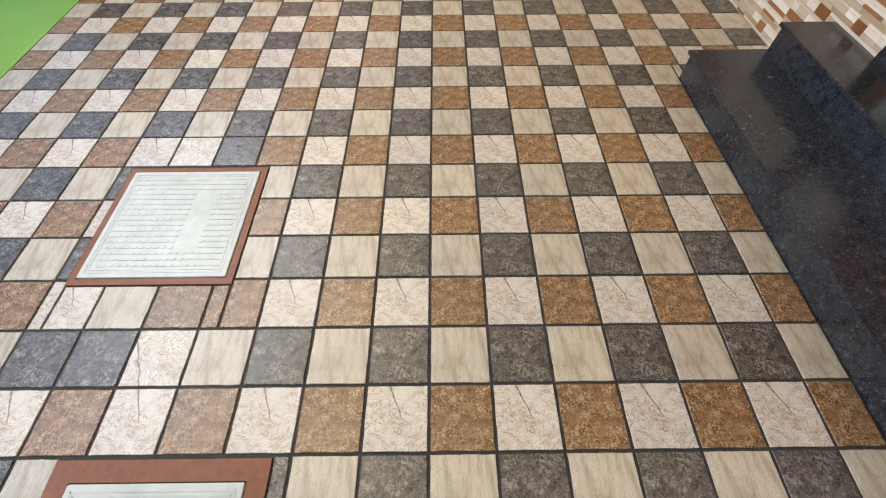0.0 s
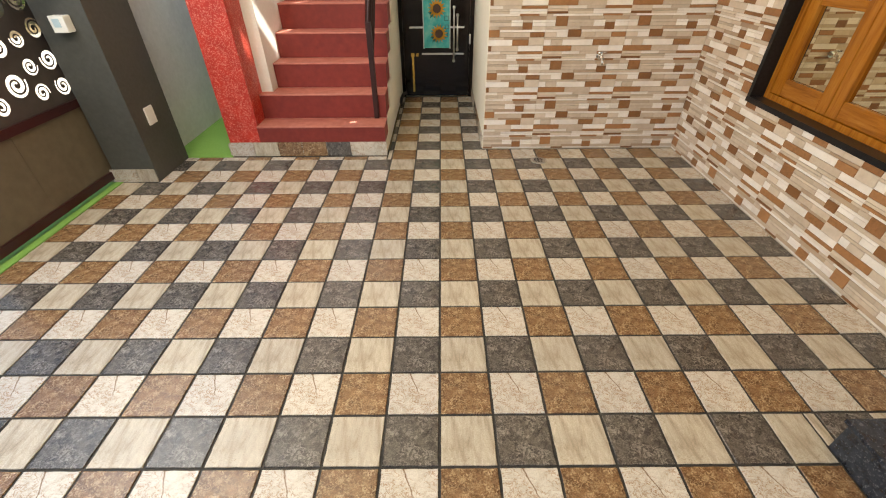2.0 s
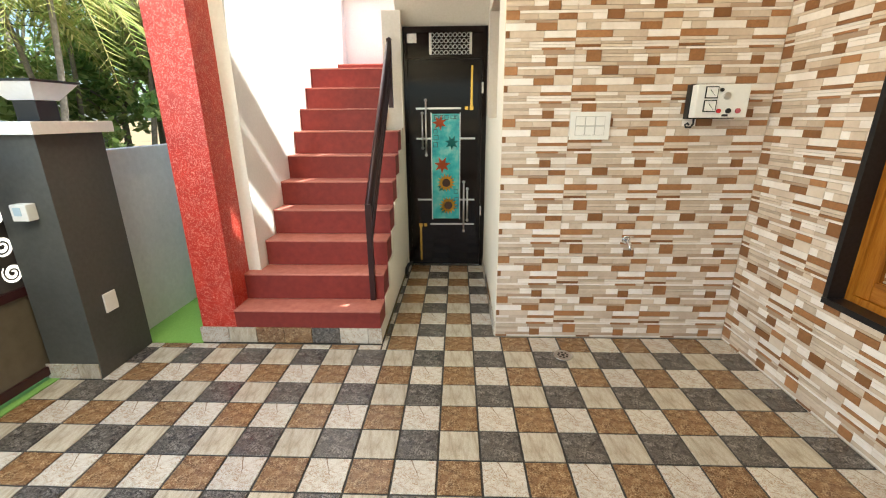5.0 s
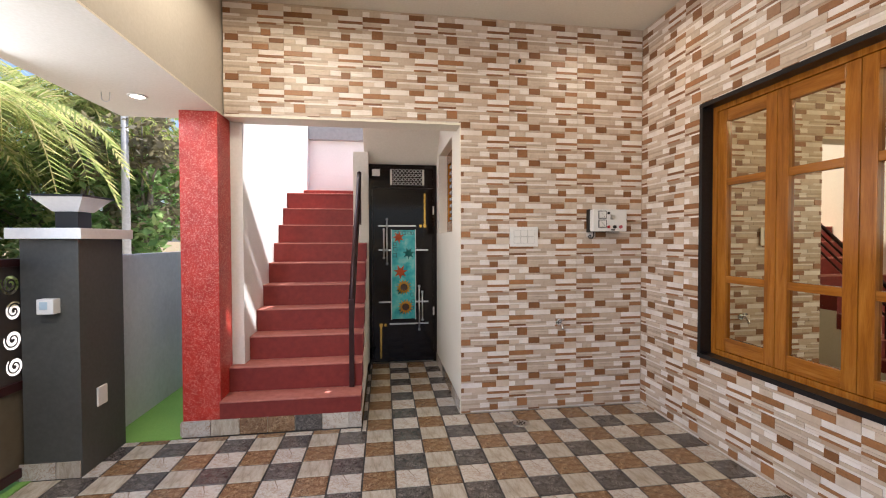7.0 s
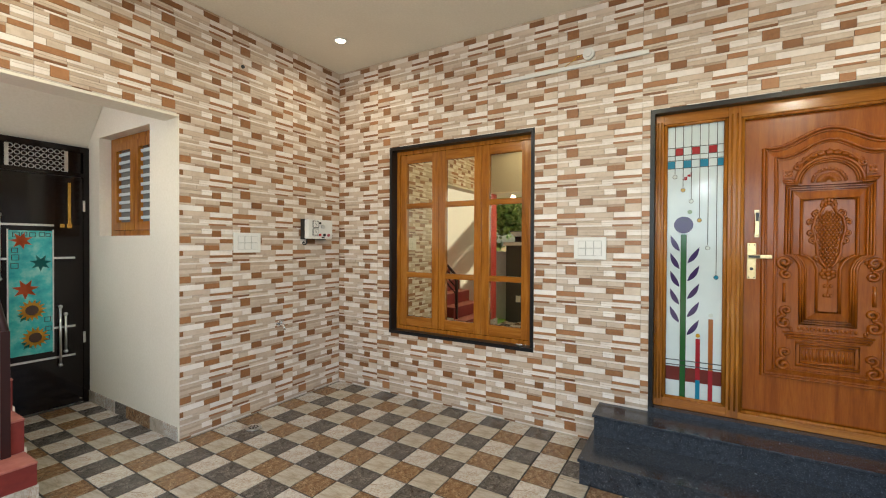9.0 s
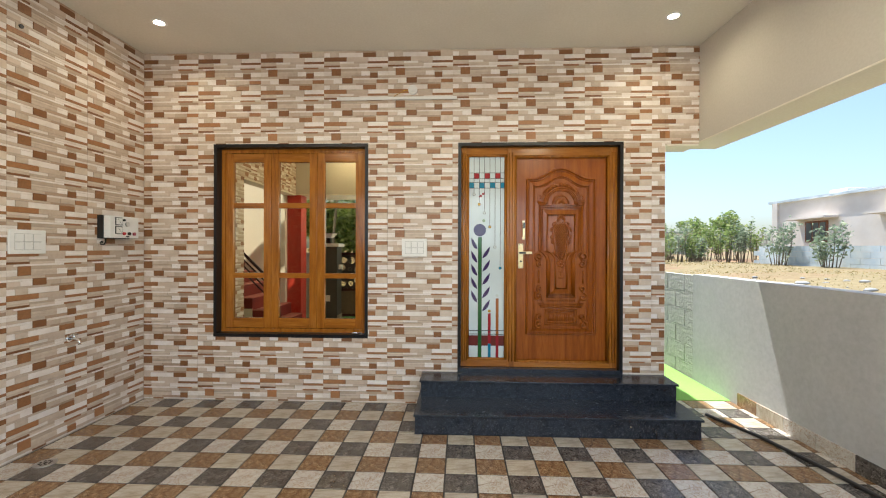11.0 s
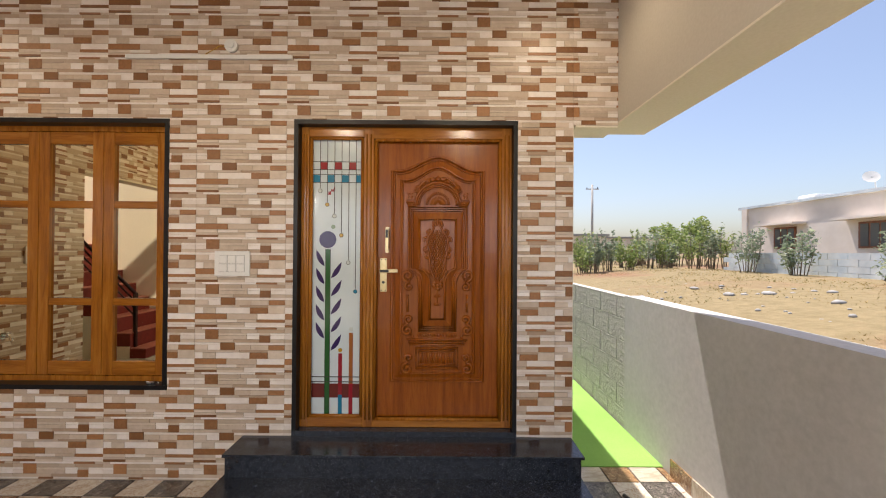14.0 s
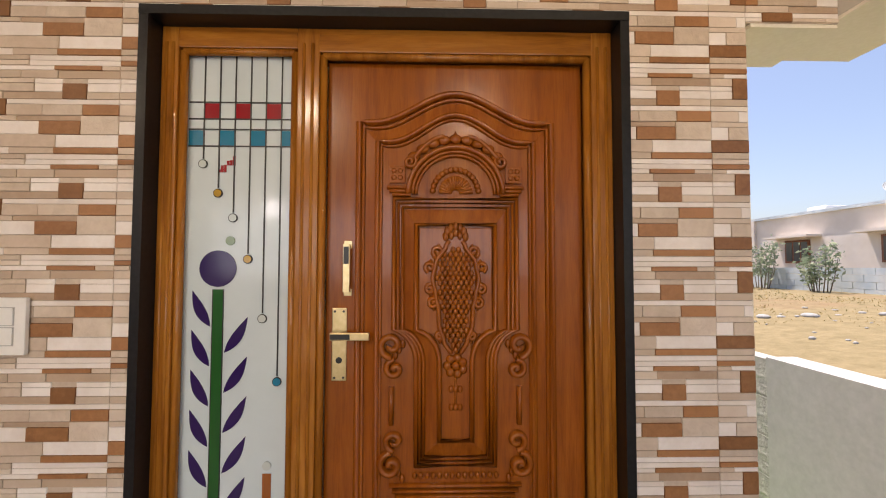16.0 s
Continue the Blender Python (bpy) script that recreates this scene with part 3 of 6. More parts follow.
for q in ((1.41, 4.2), (1.45, 0.08)):
    recessed_lamp(*q, CEIL, LAMP, 172, 0.8, (1.0, 0.84, 0.58))
# This west ceiling row is unseen, added to brighten the east wall evenly.
for y, share in ((3.7, 0.65), (2.14, 1.1), (0.5, 1.0)):
    recessed_lamp(-1.0, y, CEIL, WEST_FILL * share, 178, 0.3, (1.0, 0.87, 0.62))
# Only the northernmost canopy lamp is known; the other two are added fill.
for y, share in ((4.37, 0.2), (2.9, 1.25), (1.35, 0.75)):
    recessed_lamp(-1.90, y, LINTEL - 0.012, CANOPY_LAMP_FILL * share, 178, 0.2, (1.0, 0.98, 0.97))
hook = thing("ceiling_hook", (-2.06, 4.32, LINTEL), "bent steel wire hook hanging from the canopy", "hook")
part("wire", T([(-2.085, 4.32, LINTEL - 0.012), (-2.085, 4.32, LINTEL - 0.05), (-2.08, 4.32, LINTEL - 0.066), (-2.06, 4.32, LINTEL - 0.075), (-2.04, 4.32, LINTEL - 0.066), (-2.035, 4.32, LINTEL - 0.05), (-2.035, 4.32, LINTEL - 0.012)], 0.003, 6), M_STEEL, hook)

# ---- window ----
def granite_lining(parent, y0, y1, z0, z1, sill=True):
    d0, d1 = EX - 0.010, EX + 0.20
    part("jamb", B((d0, d1, y1 - 0.028, y1, z0, z1)), M_LINING, parent)
    part("jamb", B((d0, d1, y0, y0 + 0.028, z0, z1)), M_LINING, parent)
    part("head", B((d0 - 0.002, d1, y0, y1, z1 - 0.028, z1 + 0.001)), M_LINING, parent)
    if sill:
        part("sill", B((d0 - 0.002, d1, y0, y1, z0 - 0.001, z0 + 0.03)), M_LINING, parent)


def front_window():
    y0, y1, z0, z1 = WIN
    w = thing("window_front", (EX, (y0 + y1) / 2, z0), "varnished teak window, three casements, reflective glass panes, black granite surround", "window", kind="structure")
    granite_lining(w, y0, y1, z0, z1)
    a, b, c, d = y0 + 0.029, y1 - 0.029, z0 + 0.031, z1 - 0.029
    x0, x1 = EX + 0.075, EX + 0.15
    fr = part("window_frame", B((x0, x1, a, a + 0.035, c, d), (x0, x1, b - 0.035, b, c, d), (x0, x1, a + 0.035, b - 0.035, d - 0.035, d), (x0, x1, a + 0.035, b - 0.035, c, c + 0.035)), M_FRAME, w)
    wid = (b - a - 0.07) / 3
    for i in range(3):
        s0, s1 = a + 0.035 + i * wid + 0.002, a + 0.035 + (i + 1) * wid - 0.002
        t0, t1 = c + 0.037, d - 0.037
        sx0, sx1 = x0 + 0.008, x1 - 0.015
        bm = bmesh.new()
        st, top, bot = 0.072, 0.085, 0.095
        box(bm, sx0, sx1, s0, s0 + st, t0, t1, bevel=0.004)
        box(bm, sx0, sx1, s1 - st, s1, t0, t1, bevel=0.004)
        sash = part("casement", bm, M_FRAME, w)
        bars = [(t0, t0 + bot), (1.145, 1.195), (1.815, 1.865), (t1 - top, t1)]
        for p, q in bars:
            bm = bmesh.new()
            box(bm, sx0 + 0.002, sx1 - 0.002, s0 + st, s1 - st, p, q, bevel=0.006)
            part("rail", bm, M_FRAME_X, sash)
        for (_, p), (q, _) in zip(bars, bars[1:]):
            bm = B((sx0 + 0.022, sx0 + 0.026, s0 + st + 0.0005, s1 - st - 0.0005, p + 0.0005, q - 0.0005))
            part("pane", bm, M_MIRROR, sash)
    bm = B((EX + 0.012, EX + 0.045, 2.70, 2.75, z0 + 0.0315, z0 + 0.05), bevel=0.003)
    tube(bm, [(EX + 0.02, 2.69, z0 + 0.044), (EX + 0.02, 2.665, z0 + 0.044), (EX - 0.002, 2.66, z0 + 0.04)], 0.007, 8)
    part("stay_latch", bm, M_CHROME, w, "chrome window stay latch")


front_window()

# ---- front door ----
def poly(cy, cz, x, pts):
    """Points given on the leaf as offsets across (to the left of the viewer) and up."""
    return [(x, cy + a, cz + b) for a, b in pts]


def spiral(cy, cz, x, r0, r1, turns, start, hand=1, n=26):
    return [(x, cy + hand * (r0 + (r1 - r0) * k / n) * math.cos(start + turns * 2 * math.pi * k / n), cz + (r0 + (r1 - r0) * k / n) * math.sin(start + turns * 2 * math.pi * k / n)) for k in range(n + 1)]


def front_door():
    y0, y1, z0, z1 = DOOR[0], DOOR[1], 0.335, DOOR[3]
    d = thing("front_door", (EX, 1.0, z0), "carved varnished teak front door, closed, with stained-glass sidelight and black granite surround", "door", kind="structure")
    granite_lining(d, y0, y1, z0, z1, sill=False)
    a, b, c, e = y0 + 0.029, y1 - 0.029, z0 + 0.001, z1 - 0.029
    x0, x1 = EX + 0.055, EX + 0.16
    lf0, lf1, lz0, lz1 = 0.385, 1.222, 0.392, 2.288
    gy0, gy1, gz0, gz1 = 1.330, 1.664, 0.412, 2.298
    for p, q in ((a, lf0 - 0.018), (lf1 + 0.018, gy0 - 0.02), (gy1 + 0.02, b)):
        bm = B((x0, x1, p, q, c, e), bevel=0.004)
        post = part("frame_post", bm, M_FRAME, d)
        bm = bmesh.new()
        for s in (0.3, 0.7):
            yy = p + (q - p) * s
            tube(bm, [(x0 + 0.001, yy, c + 0.05), (x0 + 0.001, yy, e - 0.05)], 0.006, 6)
        part("bead", bm, M_FRAME, post)
    for u0, u1, lo, hi in ((lf0, lf1, lz0, lz1), (gy0, gy1, gz0, gz1)):
        for p, q in ((c, lo - 0.014), (hi + 0.014, e)):
            bm = B((x0 + 0.001, x1 - 0.001, u0 - 0.02, u1 + 0.02, p, q), bevel=0.003)
            part("frame_rail", bm, M_FRAME_X, d)
        bm = bmesh.new()
        ring = [(x0 + 0.018, u0 - 0.009, lo - 0.007), (x0 + 0.018, u1 + 0.009, lo - 0.007), (x0 + 0.018, u1 + 0.009, hi + 0.007), (x0 + 0.018, u0 - 0.009, hi + 0.007)]
        for i in range(4):
            tube(bm, [ring[i], ring[(i + 1) % 4]], 0.013, 8)
        part("frame_moulding", bm, M_FRAME, d)
    # leaf
    lx = x0 + 0.045
    bm = B((lx, lx + 0.04, lf0, lf1, lz0, lz1), bevel=0.003)
    leaf = part("leaf", bm, M_TEAK, d, "carved teak door leaf")
    cy = (lf0 + lf1) / 2

    def bead(name, pts, r, closed=False, flat=1.5):
        bm = bmesh.new()
        tube(bm, pts, r * 1.12, 8, closed=closed, squash=(0, flat * 1.25))
        return part(name, bm, M_TEAK, leaf)

    def arched(h, lo, side, crown, x):
        pts = [(x, cy - h, lo), (x, cy + h, lo), (x, cy + h, side)]
        for k in range(1, 24):
            s = 1 - 2 * k / 24
            u = abs(s)
            bump = 0.5 + 0.5 * math.cos(math.pi * min(1.0, u / 0.85))
            pts.append((x, cy + h * s, side + (crown - side) * bump))
        pts.append((x, cy - h, side))
        return pts

    for h, lo, side, crown, r in ((0.315, 0.640, 2.088, 2.185, 0.010), (0.300, 0.655, 2.070, 2.165, 0.006), (0.255, 0.690, 2.025, 2.115, 0.009), (0.243, 0.702, 2.010, 2.100, 0.005)):
        bead("arch_moulding", arched(h, lo, side, crown, lx), r, closed=True)
    # raised field between the mouldings
    bm = bmesh.new()
    loop = arched(0.292, 0.664, 2.062, 2.155, lx - 0.004)
    inner = arched(0.262, 0.686, 2.030, 2.122, lx - 0.011)
    va, vb = [bm.verts.new(p) for p in loop], [bm.verts.new(p) for p in inner]
    for i in range(len(va)):
        k = (i + 1) % len(va)
        bm.faces.new((va[i], va[k], vb[k], vb[i]))
    bmesh.ops.recalc_face_normals(bm, faces=bm.faces)
    part("bevel_field", bm, M_TEAK, leaf)
    # upper square panel on its stepped frame, flaring to a waist below
    def waisted(x, h, top, wv, low):
        side = [(x, cy + h, top), (x, cy + h, 1.415)]
        for k in range(1, 9):
            t = k / 8 * math.pi / 2
            side.append((x, cy + h - (h - wv) * math.sin(t), 1.415 - 0.085 * (1 - math.cos(t)) - 0.02 * k / 8))
        side += [(x, cy + wv, 1.28), (x, cy + wv, low)]
        return side + [(p[0], 2 * cy - p[1], p[2]) for p in reversed(side)]

    for back, h, top, wv, low, r in ((0.002, 0.200, 1.838, 0.127, 0.985, 0.008), (0.003, 0.186, 1.824, 0.115, 0.999, 0.006), (0.004, 0.172, 1.810, 0.103, 1.013, 0.006), (0.013, 0.128, 1.752, 0.052, 1.066, 0.008)):
        bead("panel_moulding", waisted(lx - back, h, top, wv, low), r, closed=True)
    bm = bmesh.new()
    va = [bm.verts.new(p) for p in waisted(lx - 0.002, 0.166, 1.803, 0.097, 1.019)]
    vb = [bm.verts.new(p) for p in waisted(lx - 0.014, 0.133, 1.758, 0.057, 1.060)]
    for i in range(len(va)):
        k = (i + 1) % len(va)
        bm.faces.new((va[i], va[k], vb[k], vb[i]))
    bmesh.ops.recalc_face_normals(bm, faces=bm.faces)
    part("bevel_field", bm, M_TEAK, leaf)
    bm = B((lx - 0.010, lx + 0.001, cy - 0.120, cy + 0.120, 1.40, 1.744), bevel=0.004)
    part("centre_panel", bm, M_TEAK, leaf)
    bm = B((lx - 0.008, lx + 0.001, cy - 0.050, cy + 0.050, 1.07, 1.399), bevel=0.002)
    part("waist_panel", bm, M_TEAK, leaf)
    # carved pineapple medallion
    girth = ((1.335, 0.010), (1.38, 0.034), (1.43, 0.049), (1.48, 0.051), (1.52, 0.060), (1.577, 0.070), (1.63, 0.060), (1.685, 0.026), (1.71, 0.012))

    def half_width(z):
        for (z0, w0), (z1, w1) in zip(girth, girth[1:]):
            if z <= z1:
                t = max(0.0, (z - z0) / (z1 - z0))
                return w0 + (w1 - w0) * (3 * t * t - 2 * t ** 3)
        return girth[-1][1]
    bm = bmesh.new()
    for k in range(22):
        z = 1.352 + k * 0.0152
        w = half_width(z) - 0.006
        for i in range(-5, 6):
            yy = (i + (0.5 if k % 2 else 0.0)) * 0.0170
            if abs(yy) < w - 0.003:
                ball(bm, (lx - 0.013 - 0.010 * (1 - (yy / w) ** 2), cy + yy, z), 0.0078, 0.8, 1.0, 1.35, 6)
    part("pineapple", bm, M_TEAK, leaf, "carved pineapple medallion")
    for hand in (1, -1):
        bead("medallion_rim", [(lx - 0.014, cy + hand * (half_width(1.340 + 0.36 * k / 30) + 0.004), 1.340 + 0.36 * k / 30) for k in range(31)], 0.007)
        for z, o, r, up in ((1.665, 0.020, 0.020, 1), (1.615, 0.020, 0.018, 1), (1.545, 0.018, 0.016, -1), (1.500, 0.016, 0.018, -1), (1.395, 0.014, 0.013, -1)):
            bead("acanthus_curl", spiral(cy + hand * (half_width(z) + o), z, lx - 0.011, r, 0.004, 1.2, -1.2 * up, hand * up, 16), 0.007)
            bm = bmesh.new()
            for k in range(3):
                ball(bm, (lx - 0.010, cy + hand * (half_width(z) + o * 0.9 - 0.006 * k), z + up * (0.014 - 0.015 * k)), 0.010, 0.6, 0.7, 1.3, 6)
            part("acanthus_leaf", bm, M_TEAK, leaf)
    bm = bmesh.new()
    for k in range(7):
        an = math.pi * (0.02 + 0.96 * k / 6)
        ball(bm, (lx - 0.012, cy + 0.032 * math.cos(an), 1.712 + 0.036 * math.sin(an)), 0.013, 0.6, 0.8, 1.2, 6)
    for o in (-0.014, 0.0, 0.014):
        ball(bm, (lx - 0.014, cy + o, 1.725 - abs(o) * 0.6), 0.011, 0.7, 0.8, 1.2, 6)
    part("crown", bm, M_TEAK, leaf)
    # leaf crest over the lunette
    bm = bmesh.new()
    for k in range(9):
        an = math.pi * (0.24 + 0.52 * k / 8)
        ball(bm, (lx - 0.010, cy + 0.185 * math.cos(an), 1.852 + 0.182 * math.sin(an)), 0.018, 0.6, 1.25, 0.9, 7)
    for o, h in ((-0.040, 0.018), (0.0, 0.030), (0.040, 0.018)):
        tube(bm, [(lx - 0.008, cy + o, 2.030 - abs(o) * 0.3), (lx - 0.008, cy + o * 1.4, 2.030 + h - abs(o) * 0.3)], 0.009, 6, r_end=0.002)
    part("leaf_crest", bm, M_TEAK, leaf)
    # flower drop with tassels
    bm = bmesh.new()
    for k in range(7):
        an = 2 * math.pi * k / 7
        ball(bm, (lx - 0.010, cy + 0.026 * math.cos(an), 1.300 + 0.026 * math.sin(an)), 0.015, 0.6, 1, 1, 6)
    ball(bm, (lx - 0.014, cy, 1.30), 0.014, 0.8, 1, 1, 8)
    tube(bm, [(lx - 0.008, cy, 1.27), (lx - 0.008, cy, 1.165)], 0.004, 6)
    for z in (1.222, 1.165):
        for o in (-0.014, 0, 0.014):
            ball(bm, (lx - 0.009, cy + o, z + 0.004), 0.011, 0.6, 0.8, 1.1, 6)
    part("flower_drop", bm, M_TEAK, leaf)
    # fan lunette over a stepped shelf
    for h, r in ((0.155, 0.009), (0.140, 0.006), (0.128, 0.005)):
        bead("lunette_arch", [(lx - 0.006, cy + h * math.cos(math.pi * k / 20), 1.852 + 0.155 * h / 0.155 * math.sin(math.pi * k / 20)) for k in range(21)], r)
    for z, h in ((1.850, 0.205), (1.862, 0.215), (1.874, 0.222)):
        for hand in (1, -1):
            bead("shelf_moulding", [(lx - 0.006, cy + hand * 0.145, z), (lx - 0.006, cy + hand * h, z)], 0.006)
    bm = bmesh.new()
    for k in range(15):
        an = math.pi * (k + 0.5) / 15
        tube(bm, [(lx - 0.004, cy + 0.012 * math.cos(an), 1.856 + 0.012 * math.sin(an)), (lx - 0.010, cy + 0.056 * math.cos(an), 1.856 + 0.056 * math.sin(an))], 0.003, 6, r_end=0.008)
        ball(bm, (lx - 0.008, cy + 0.075 * math.cos(an), 1.856 + 0.078 * math.sin(an)), 0.010, 0.6, 1, 1, 6)
    part("fan", bm, M_TEAK, leaf, "carved shell fan")
    for hand in (1, -1):
        u = cy + hand * 0.190
        bm = B((lx - 0.012, lx + 0.001, u - 0.027, u + 0.027, 1.888, 1.945), bevel=0.004)
        for i in (-1, 1):
            for j in (-1, 1):
                ball(bm, (lx - 0.013, u + i * 0.010, 1.9165 + j * 0.011), 0.009, 0.5, 1, 1, 6)
        part("rosette_block", bm, M_TEAK, leaf)
        bead("scroll", spiral(cy + hand * 0.148, 1.958, lx - 0.008, 0.022, 0.004, 1.3, 2.2, hand), 0.007)
        bead("scroll", [(lx - 0.008, cy + hand * (0.140 - 0.10 * k / 10), 1.965 + 0.075 * math.sin(math.pi / 2 * k / 10)) for k in range(11)], 0.008)
        # long side scrolls, stem and lower scrolls
        for zc, flip in ((1.335, 1), (1.02, -1), (0.755, -1)):
            bead("side_scroll", spiral(cy + hand * 0.205, zc + flip * 0.03, lx - 0.006, 0.040, 0.006, 1.25, -1.57 * flip, hand * flip), 0.0105)
            bead("side_scroll", spiral(cy + hand * 0.195, zc - flip * 0.045, lx - 0.006, 0.031, 0.005, 1.2, 1.57 * flip, -hand * flip), 0.0095)
            bm = bmesh.new()
            for k in range(4):
                ball(bm, (lx - 0.006, cy + hand * (0.205 - 0.012 * k), zc - 0.02 + 0.018 * k * flip), 0.011, 0.6, 0.8, 1.3, 6)
            part("side_leaf", bm, M_TEAK, leaf)
        bead("side_stem", [(lx - 0.004, cy + hand * 0.205, 1.235), (lx - 0.004, cy + hand * 0.205, 1.115)], 0.008)
    # dentil band, lower shelf and bottom panel
    bm = bmesh.new()
    for k in range(14):
        yy = cy - 0.130 + 0.26 * k / 13
        ball(bm, (lx - 0.006, yy, 0.955), 0.010, 0.7, 0.8, 1.1, 6)
    part("dentil_band", bm, M_TEAK, leaf)
    for z, h in ((0.925, 0.210), (0.908, 0.200), (0.892, 0.190)):
        bead("shelf_moulding", [(lx - 0.004, cy + h, z), (lx - 0.004, cy - h, z)], 0.006)
    for h, p, q in ((0.145, 0.728, 0.868), (0.125, 0.748, 0.850)):
        bead("bottom_panel_moulding", [(lx - 0.003, cy + h, p), (lx - 0.003, cy + h, q), (lx - 0.003, cy - h, q), (lx - 0.003, cy - h, p)], 0.007, closed=True)
    bm = bmesh.new()
    for k in range(14):
        tube(bm, [(lx - 0.001, cy - 0.11 + 0.22 * k / 13, 0.762), (lx - 0.001, cy - 0.11 + 0.22 * k / 13, 0.838)], 0.006, 6)
    part("reeded_panel", bm, M_TEAK, leaf)
    # lock plate, lever and pull
    bm = B((lx - 0.006, lx, 1.152, 1.200, 1.252, 1.484), bevel=0.003)
    lock = part("lock_plate", bm, M_BRASS, leaf, "satin brass lock plate")
    bm = B((lx - 0.045, lx - 0.030, 1.075, 1.198, 1.386, 1.410), bevel=0.003)
    tube(bm, [(lx - 0.004, 1.176, 1.398), (lx - 0.036, 1.176, 1.398)], 0.011, 10)
    part("lever", bm, M_BRASS, lock)
    part("lever_inlay", B((lx - 0.0475, lx - 0.0455, 1.135, 1.196, 1.390, 1.406)), M_BLACK, lock)
    bm = bmesh.new()
    disc(bm, (lx - 0.007, 1.176, 1.318), 0.010, 0, 0.004, 14)
    for yy, zz in ((1.162, 1.473), (1.190, 1.473), (1.162, 1.263), (1.190, 1.263)):
        disc(bm, (lx - 0.0065, yy, zz), 0.004, 0, 0.003, 8)
    part("keyhole", bm, M_BLACK, lock)
    bm = B((lx - 0.004, lx, 1.138, 1.164, 1.522, 1.545), (lx - 0.004, lx, 1.138, 1.164, 1.675, 1.700), (lx - 0.032, lx - 0.022, 1.140, 1.162, 1.535, 1.688), (lx - 0.024, lx - 0.003, 1.142, 1.160, 1.536, 1.548), (lx - 0.024, lx - 0.003, 1.142, 1.160, 1.675, 1.687), bevel=0.002)
    part("pull_handle", bm, M_BRASS, leaf, "brass pull handle")
    part("pull_inlay", B((lx - 0.0345, lx - 0.0325, 1.143, 1.159, 1.625, 1.680)), M_BLACK, leaf)
    # sidelight
    gx = x0 + 0.035
    side = part("sidelight", B((gx, gx + 0.008, gy0 - 0.004, gy1 + 0.004, gz0 - 0.004, gz1 + 0.004)), M_FROST, d, "frosted glass sidelight with leaded flower design")
    W, H = gy1 - gy0, gz1 - gz0
    cols = {"purple": plain("purple_glass", (0.03, 0.012, 0.09), 0.12), "green": plain("green_glass", (0.015, 0.10, 0.02), 0.15), "red": plain("red_glass", (0.30, 0.012, 0.02), 0.12), "teal": plain("teal_glass", (0.012, 0.19, 0.32), 0.12), "amber": plain("amber_glass", (0.45, 0.26, 0.02), 0.12), "clear": plain("clear_bead", (0.55, 0.60, 0.58), 0.1), "maroon": plain("maroon_glass", (0.14, 0.02, 0.015), 0.15), "orange": plain("orange_glass", (0.32, 0.10, 0.02), 0.15), "lead": M_LEAD}

    def gpt(u, v):
        return gy1 - u * W, gz1 - v * H

    def piece(name, u0, u1, v0, v1, colour, lift=0.002):
        ya, zb = gpt(u0, v0)
        yb, za = gpt(u1, v1)
        part(name, B((gx - lift, gx - 0.0004, yb, ya, za, zb)), cols[colour], side)

    for k in range(6):
        u = 0.145 + 0.148 * k
        v = (0.178, 0.228, 0.270, 0.340, 0.440, 0.545)[k]
        piece("lead_line", u - 0.006, u + 0.006, 0.0, v, "lead", 0.0032)
        bm = bmesh.new()
        yy, zz = gpt(u, v + 0.009)
        disc(bm, (gx - 0.003, yy, zz), 0.0145, 0, 0.004, 18)
        part("bead_ring", bm, cols["lead"], side)
        bm = bmesh.new()
        disc(bm, (gx - 0.004, yy, zz), 0.0118, 0, 0.005, 18)
        part("glass_bead", bm, cols[("clear", "amber", "clear", "amber", "clear", "teal")[k]], side)
    for v in (0.080, 0.109, 0.127, 0.156):
        piece("lead_line", 0.0, 1.0, v - 0.0011, v + 0.0011, "lead", 0.003)
    for k in (0, 2, 4):
        piece("red_square", 0.152 + 0.148 * k, 0.287 + 0.148 * k, 0.082, 0.108, "red")
    for u0, u1 in ((0.0, 0.139), (0.299, 0.435), (0.595, 0.731), (0.891, 1.0)):
        piece("teal_square", u0, u1, 0.129, 0.155, "teal")
    for k in range(6):
        piece("red_scribble", 0.285 + 0.028 * k, 0.310 + 0.028 * k, 0.196 - 0.004 * k - 0.003 * (k % 2), 0.201 - 0.004 * k + 0.004 * (k % 3), "red", 0.0012)
    piece("stem", 0.27, 0.362, 0.40, 1.0, "green", 0.0024)
    piece("lead_line", 0.262, 0.270, 0.40, 1.0, "lead", 0.003)
    piece("lead_line", 0.362, 0.370, 0.40, 1.0, "lead", 0.003)
    bm = bmesh.new()
    yy, zz = gpt(0.31, 0.365)
    disc(bm, (gx - 0.002, yy, zz), 0.058, 0, 0.004, 36)
    part("flower_disc", bm, cols["purple"], side)
    bm = bmesh.new()
    yy, zz = gpt(0.42, 0.318)
    disc(bm, (gx - 0.002, yy, zz), 0.0145, 0, 0.004, 16)
    part("glass_bead", bm, plain("sage_glass", (0.22, 0.30, 0.18), 0.15), side)
